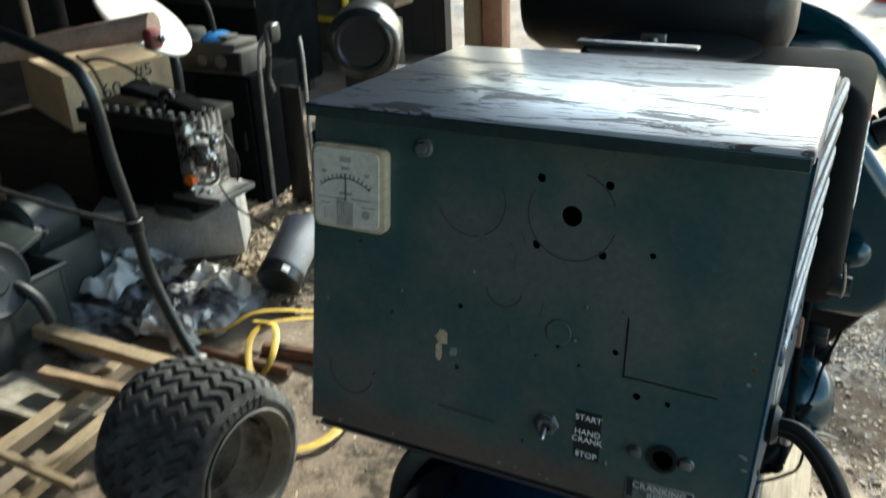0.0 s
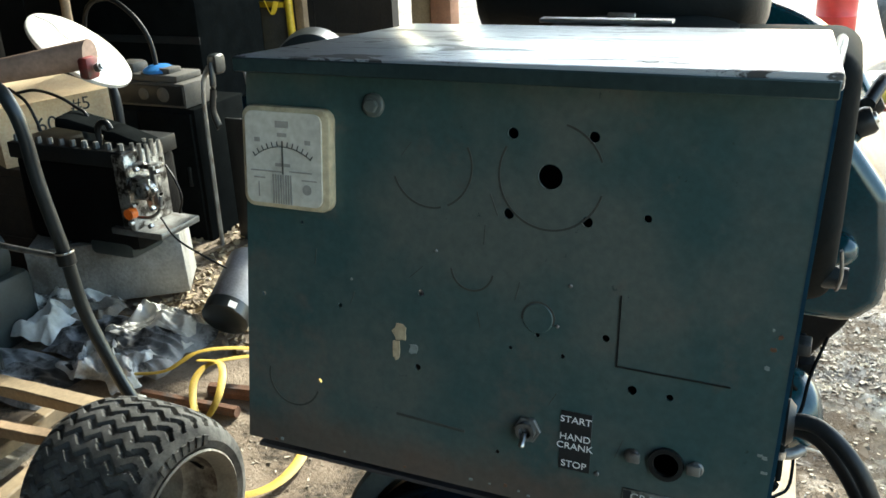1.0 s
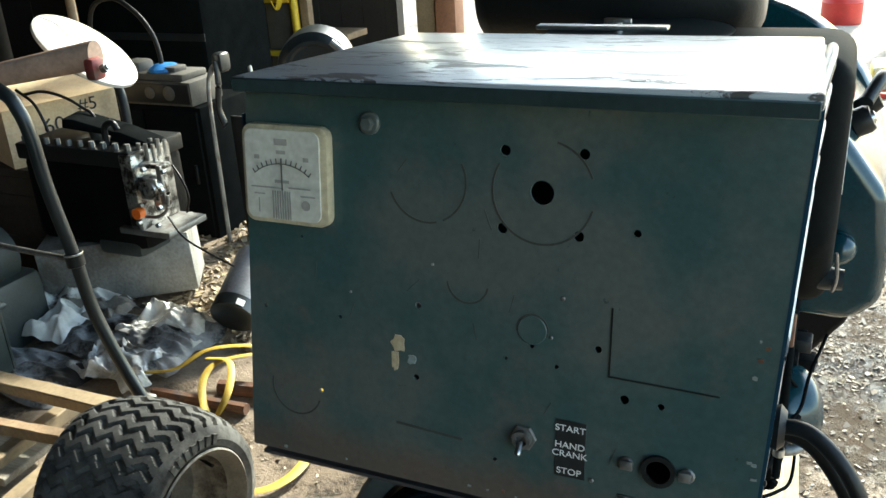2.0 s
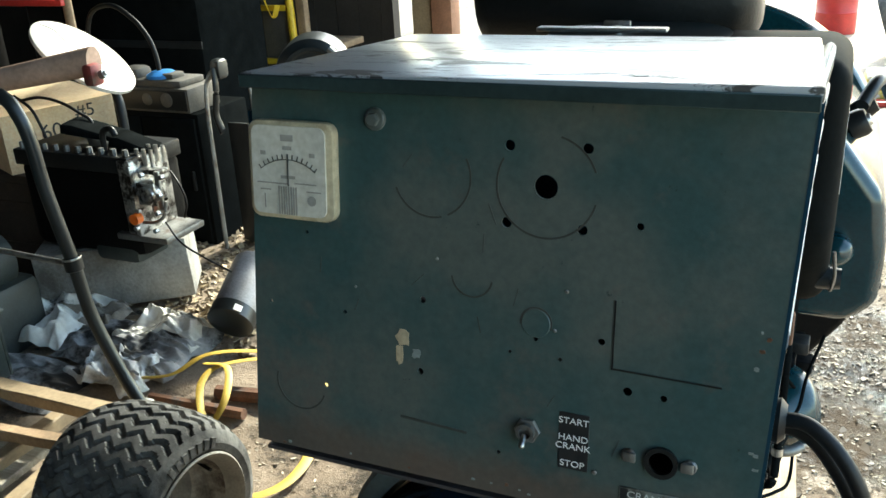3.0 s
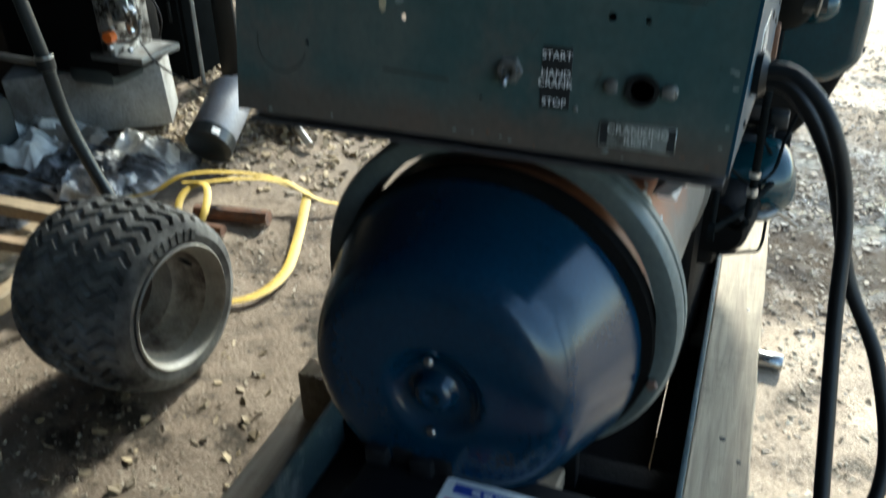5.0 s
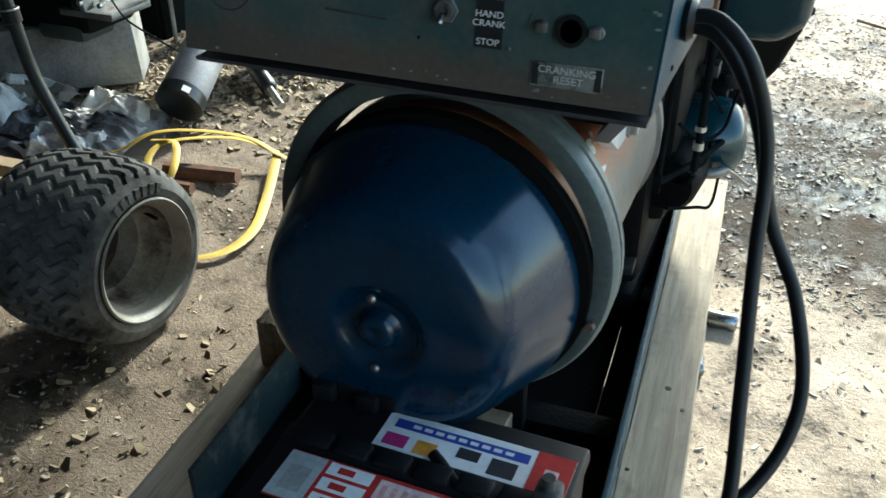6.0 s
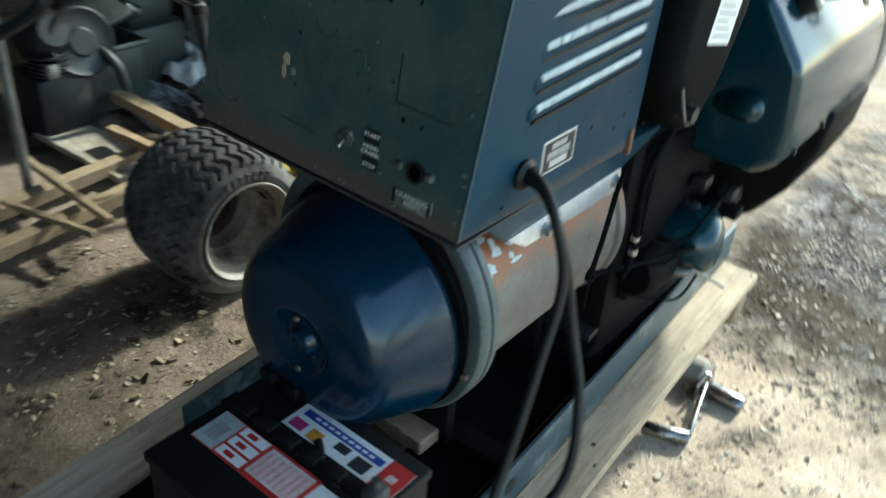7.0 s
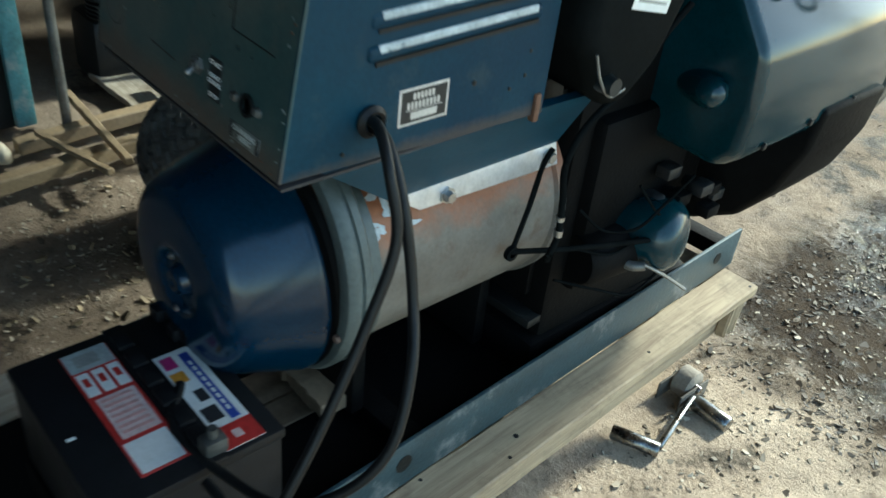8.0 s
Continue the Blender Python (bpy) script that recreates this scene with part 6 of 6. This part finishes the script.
part("eye", lathe([(.014, -.015), (.026, -.015), (.026, .015), (.014, .015)], sm @ Matrix.Translation((0, 0, -.02)) @ ALONG_Y, 20), "steel", sh)
RUBBISH += [gp, sh]
RUBBISH.append(solo("iron_bar", tube([(-1.64, 1.49, G + .03), (-1.36, 1.53, G + .035)], .028, 8, 1), "rusty", "short rusty iron bar on the dirt", "iron bar"))
RUBBISH.append(solo("iron_bar", tube([(-1.85, 1.38, G + .03), (-1.46, 1.40, G + .03)], .02, 8, 1), "rusty", "thin rusty iron bar on the dirt", "iron bar"))
WEB = dict(radius=.01, sides=8, per=8)
RUBBISH.append(solo("yellow_strap", join(
    tube([(-1.30, 1.70, G + .06), (-1.20, 1.46, G + .02), (-1.12, 1.24, G + .018), (-1.15, 1.08, G + .018), (-1.32, .98, G + .018)], flat=(.034, .007), **WEB),
    tube([(-1.28, 1.69, G + .06), (-1.42, 1.70, G + .10), (-1.60, 1.65, G + .12), (-1.74, 1.57, G + .12), (-1.82, 1.47, G + .08), (-1.98, 1.44, G + .05)], flat=(.030, .007), **WEB),
    tube([(-1.30, 1.71, G + .06), (-1.46, 1.66, G + .11), (-1.62, 1.52, G + .13), (-1.64, 1.42, G + .11), (-1.58, 1.33, G + .06), (-1.50, 1.28, G + .06), (-1.49, 1.36, G + .12), (-1.57, 1.48, G + .15), (-1.70, 1.52, G + .12)], flat=(.026, .007), **WEB),
    tube([(-1.31, 1.69, G + .07), (-1.22, 1.70, G + .04), (-1.10, 1.76, G + .02)], flat=(.026, .006), **WEB)), "yellow", "yellow webbing strap looped on the dirt", "strap"))
NEAR_THINGS.update(RUBBISH)
FAR_THINGS = [o for o in scene.objects if o not in NEAR_THINGS and o.parent is None]

# ---- chrome tool beside the pallet ----
tl = thing("pedal_jack", "small chrome and steel jack lying on the dirt by the pallet", "jack")


def rod(p, q, r, mat, name, steps=20):
    p, q = Vector(p), Vector(q)
    m = Matrix.Translation(p) @ (q - p).to_track_quat("Z", "Y").to_matrix().to_4x4()
    n = (q - p).length
    part(name, lathe([(0, 0), (r * .85, 0), (r, r * .2), (r, n - r * .2), (r * .85, n), (0, n)], m, steps), mat, tl)


rod((.187, 1.033, G + .024), (.305, 1.083, G + .024), .020, "chrome_worn", "roller")
rod((.255, 1.305, G + .030), (.365, 1.305, G + .030), .024, "chrome_worn", "roller")
rod((.300, 1.085, G + .028), (.250, 1.300, G + .045), .009, "chrome_worn", "link")
part("side_cheek", box(.165, .172, 1.25, 1.38, G + .004, G + .062, .003), "dusty", tl)
part("side_cheek", box(.236, .243, 1.25, 1.38, G + .004, G + .062, .003), "dusty", tl)
wheel = part("wheel", lathe([(.014, .028), (.036, .028), (.044, .022), (.044, -.022), (.036, -.028), (.014, -.028)], along_x(.204, 1.33, G + .05), 28), "rag", tl, "dusty round roller")
part("axle", lathe([(0, .046), (.010, .046), (.012, .042), (.012, -.042), (0, -.042)], along_x(.204, 1.33, G + .05), 14), "chrome_worn", wheel)

# ---- dark cabinet and sticks at the far left of the walk ----
cb = thing("tool_cabinet", "dark cabinet with worn teal edge at the shed side", "cabinet")
part("body", box(-2.3, -1.70, -.45, .14, .02, .95, .015), "steel_dark", cb)
part("edge_trim", box(-1.700, -1.672, .085, .143, .03, .95, .008), "teal_worn", cb, "worn teal edge trim")
part("leg", tube([(-1.60, .20, .0), (-1.60, .20, 1.0)], .014, 12, 1), "dullsteel", cb)
part("handle", tube([(-1.66, -.06, .26), (-1.60, -.05, .25), (-1.59, .03, .23)], .012, 10, 5), "steel", cb)
part("hook", tube([(-1.70, .05, .40), (-1.56, .16, .50), (-1.46, .24, .58), (-1.45, .27, .63), (-1.50, .29, .67), (-1.60, .28, .70)], .018, 12, 6), "black_gloss", cb)
solo("bent_pipe", tube([(-2.0, -.20, .05), (-1.66, -.03, .06), (-1.56, .03, .06), (-1.53, .05, .04), (-1.53, .05, .018)], .024, 12, 6), "palewood_paint", "cream bent pipe end lying on the dirt", "pipe")
gx = thing("engine_casting", "greasy dark engine casting beside the cabinet", "engine part")
part("housing", lathe([(0, .1), (.06, .1), (.09, .07), (.1, 0), (.1, -.06), (0, -.06)], Matrix.Translation((-1.98, .42, .42)) @ Matrix.Rotation(radians(60), 4, "Y"), 28), "steel_dark", gx)
part("foot", box(-2.13, -1.87, .3, .55, .0, .30, .05), "steel_dark", gx)
part("flywheel", lathe([(0, .03), (.05, .03), (.06, .02), (.11, .02), (.13, .03), (.14, .02), (.14, -.02), (0, -.02)], Matrix.Translation((-1.90, .52, .40)) @ Matrix.Rotation(radians(75), 4, "Y"), 32), "steel_dark", gx)
part("bracket", box(-1.99, -1.84, .34, .39, .30, .36, .01), "dullsteel", gx)
part("exhaust_pipe", tube([(-1.98, .5, .32), (-1.90, .58, .36), (-1.82, .62, .30), (-1.80, .64, .20)], .022, 12, 6), "steel_dark", gx)
for k in range(5):
    part("fin", lathe([(.045, 0), (.085, 0), (.085, .006), (.045, .006)], Matrix.Translation((-1.93, .40, .30 + .018 * k)), 24), "steel_dark", gx)

for ob, base, to, size in ((cb, (-1.686, .114, 0), (-2.15, .40, G), 1.3), (gx, (-1.95, .45, 0), (-2.45, .92, G), 1.0), (bpy.data.objects["bent_pipe"], (-1.53, .05, 0), (-1.96, .25, G), 1.2)):
    ob.matrix_world = Matrix.Translation(to) @ Matrix.Diagonal((size, size, size, 1)) @ Matrix.Translation(-Vector(base)) @ ob.matrix_world

# ---- outside the doorway ----
solo("red_barrel", lathe([(0, 0), (.28, 0), (.285, .02), (.28, .28), (.29, .30), (.28, .32), (.28, .58), (.29, .60), (.28, .62), (.28, .86), (.285, .88), (.27, .885), (.26, .87), (0, .87)], Matrix.Translation((.18, 10.0, G)) @ Matrix.Diagonal((.75, .75, .75, 1)), 36), "red", "weathered red steel barrel standing outside", "barrel")
ot = thing("spare_tyre", "worn tyre standing on edge outside", "tyre")
part("tyre", lathe([(.17, -.08), (.22, -.095), (.29, -.09), (.31, -.06), (.31, .06), (.29, .09), (.22, .095), (.17, .08)], Matrix.Translation((.70, 8.5, G + .33)) @ Matrix.Diagonal((1.07, 1.07, 1.07, 1)) @ Matrix.Rotation(radians(70), 4, "Y"), 40), "tyre", ot)
solo("feed_sack", box(.46, 1.0, 6.7, 7.05, G, G + .2, .05), "sack_yellow", "yellow and white plastic sack on the ground", "sack")
solo("red_strap", box(.42, 1.0, 6.5, 6.6, G, G + .04, .006), "red", "red board lying beside the sack", "board")
solo("cut_branch", tube([(.65, 4.4, G + .01), (1.1, 4.1, G + .012), (1.7, 4.0, G + .012)], .008, 6, 4), "oldwood", "thin broken branch on the dirt", "branch")


# ---- the yard behind is drawn smaller than the machine: set each thing at its true distance and size ----
def settle(ob, size=1.27):
    bpy.context.view_layer.update()
    pts = [o.matrix_world @ Vector(c) for o in (ob, *ob.children_recursive) if o.type == "MESH" for c in o.bound_box]
    x, y = (min(p.x for p in pts) + max(p.x for p in pts)) / 2, (min(p.y for p in pts) + max(p.y for p in pts)) / 2
    z = min(p.z for p in pts)
    to = Vector((1.24 * x - .27 * y + .15 * z + .10, 1.52 * y - .25 * z + .02, max(1.446 * z + .035 * x - .176 * y - .117, G - .02)))
    ob.matrix_world = Matrix.Translation(to) @ Matrix.Diagonal((size, size, size, 1)) @ Matrix.Translation((-x, -y, -z)) @ ob.matrix_world


for ob in FAR_THINGS:
    settle(ob)


# ---- litter: wood chips, leaves and clods ----
def litter(name, count, area, size, mat, label, category, seed, dense=None, flat=1.0):
    rng = random.Random(seed)
    verts, faces = [], []
    made = 0
    while made < count:
        x, y = rng.uniform(area[0], area[1]), rng.uniform(area[2], area[3])
        if -.36 < x < .2 and -.45 < y < 1.45:
            continue
        if noise.noise(Vector((x * 1.7, y * 1.7, seed))) + (dense or 0) < rng.uniform(-.35, .35):
            continue
        s = size * rng.uniform(.35, 1.3)
        l, w, h = s * rng.uniform(.6, 1.7), s * rng.uniform(.3, .9), s * rng.uniform(.05, .25) * flat
        m = Matrix.Translation((x, y, rise(x, y) + h * .6)) @ Euler((rng.uniform(-.6, .6) * flat ** .5, rng.uniform(-.6, .6) * flat ** .5, rng.uniform(0, 6.3))).to_matrix().to_4x4()
        b = len(verts)
        for a in range(5):
            t = 2 * math.pi * a / 5 + rng.uniform(-.3, .3)
            verts.append(m @ Vector((l * .5 * math.cos(t), w * .5 * math.sin(t), h * rng.uniform(.2, .8))))
        for a in range(5):
            t = 2 * math.pi * a / 5
            verts.append(m @ Vector((l * .45 * math.cos(t), w * .45 * math.sin(t), -h)))
        faces.append([b + k for k in range(5)])
        faces.extend([b + k, b + 5 + k, b + 5 + (k + 1) % 5, b + (k + 1) % 5] for k in range(5))
        made += 1
    me = bpy.data.meshes.new(name)
    me.from_pydata(verts, [], faces)
    me.materials.append(M[mat])
    return tagged(new(name, me), label, category, "", "stuff")


litter("wood_chips", 7000, (.1, 3.0, -.6, 4.4), .014, "chips", "small pale and dark wood chips scattered on the dirt", "wood chips", 5)
litter("wood_chips", 2200, (-2.2, -.3, -.7, 2.0), .014, "chips", "small wood chips on the trodden dirt", "wood chips", 6, -.1)
litter("dead_leaves", 11000, (.0, 2.6, 1.5, 4.6), .018, "leaves", "dark dead leaves and bark on the mud", "dead leaves", 7, -.05, .5)
litter("dead_leaves", 700, (.36, 2.0, -.4, 1.3), .013, "leaves", "few dark leaves on the dirt", "dead leaves", 17, None, .3)
litter("dead_leaves", 900, (.05, 2.6, 1.5, 4.6), .032, "leaves", "curled dead leaves lying on the mud", "dead leaves", 27, 0, .5)
litter("wood_chips", 700, (.2, 2.4, .3, 3.6), .024, "chips", "larger pale wood chips and bark on the dirt", "wood chips", 28, -.05, .5)
litter("wood_chips", 400, (-1.6, -.45, -.7, 1.9), .015, "chips", "larger wood chips and flakes on the trodden dirt", "wood chips", 29, 0, .5)
litter("straw", 3600, (-3.2, -1.3, 1.75, 3.3), .036, "straw", "straw and twigs over the rubbish heap", "straw", 8, .35)
litter("straw", 260, (-1.7, -.5, -.6, .9), .03, "straw", "few straws and flakes on the trodden dirt", "straw", 18)
litter("clods", 1500, (-2.6, 2.6, -.9, 3.9), .012, "dirt", "small clods of dirt", "clods", 9)

# ---- everything above is drawn in units of U metres: bring it to true size ----
bpy.context.view_layer.update()
for ob in scene.objects:
    if ob.parent is None and ob not in (cam, sun):
        ob.matrix_world = Matrix.Scale(U, 4) @ ob.matrix_world
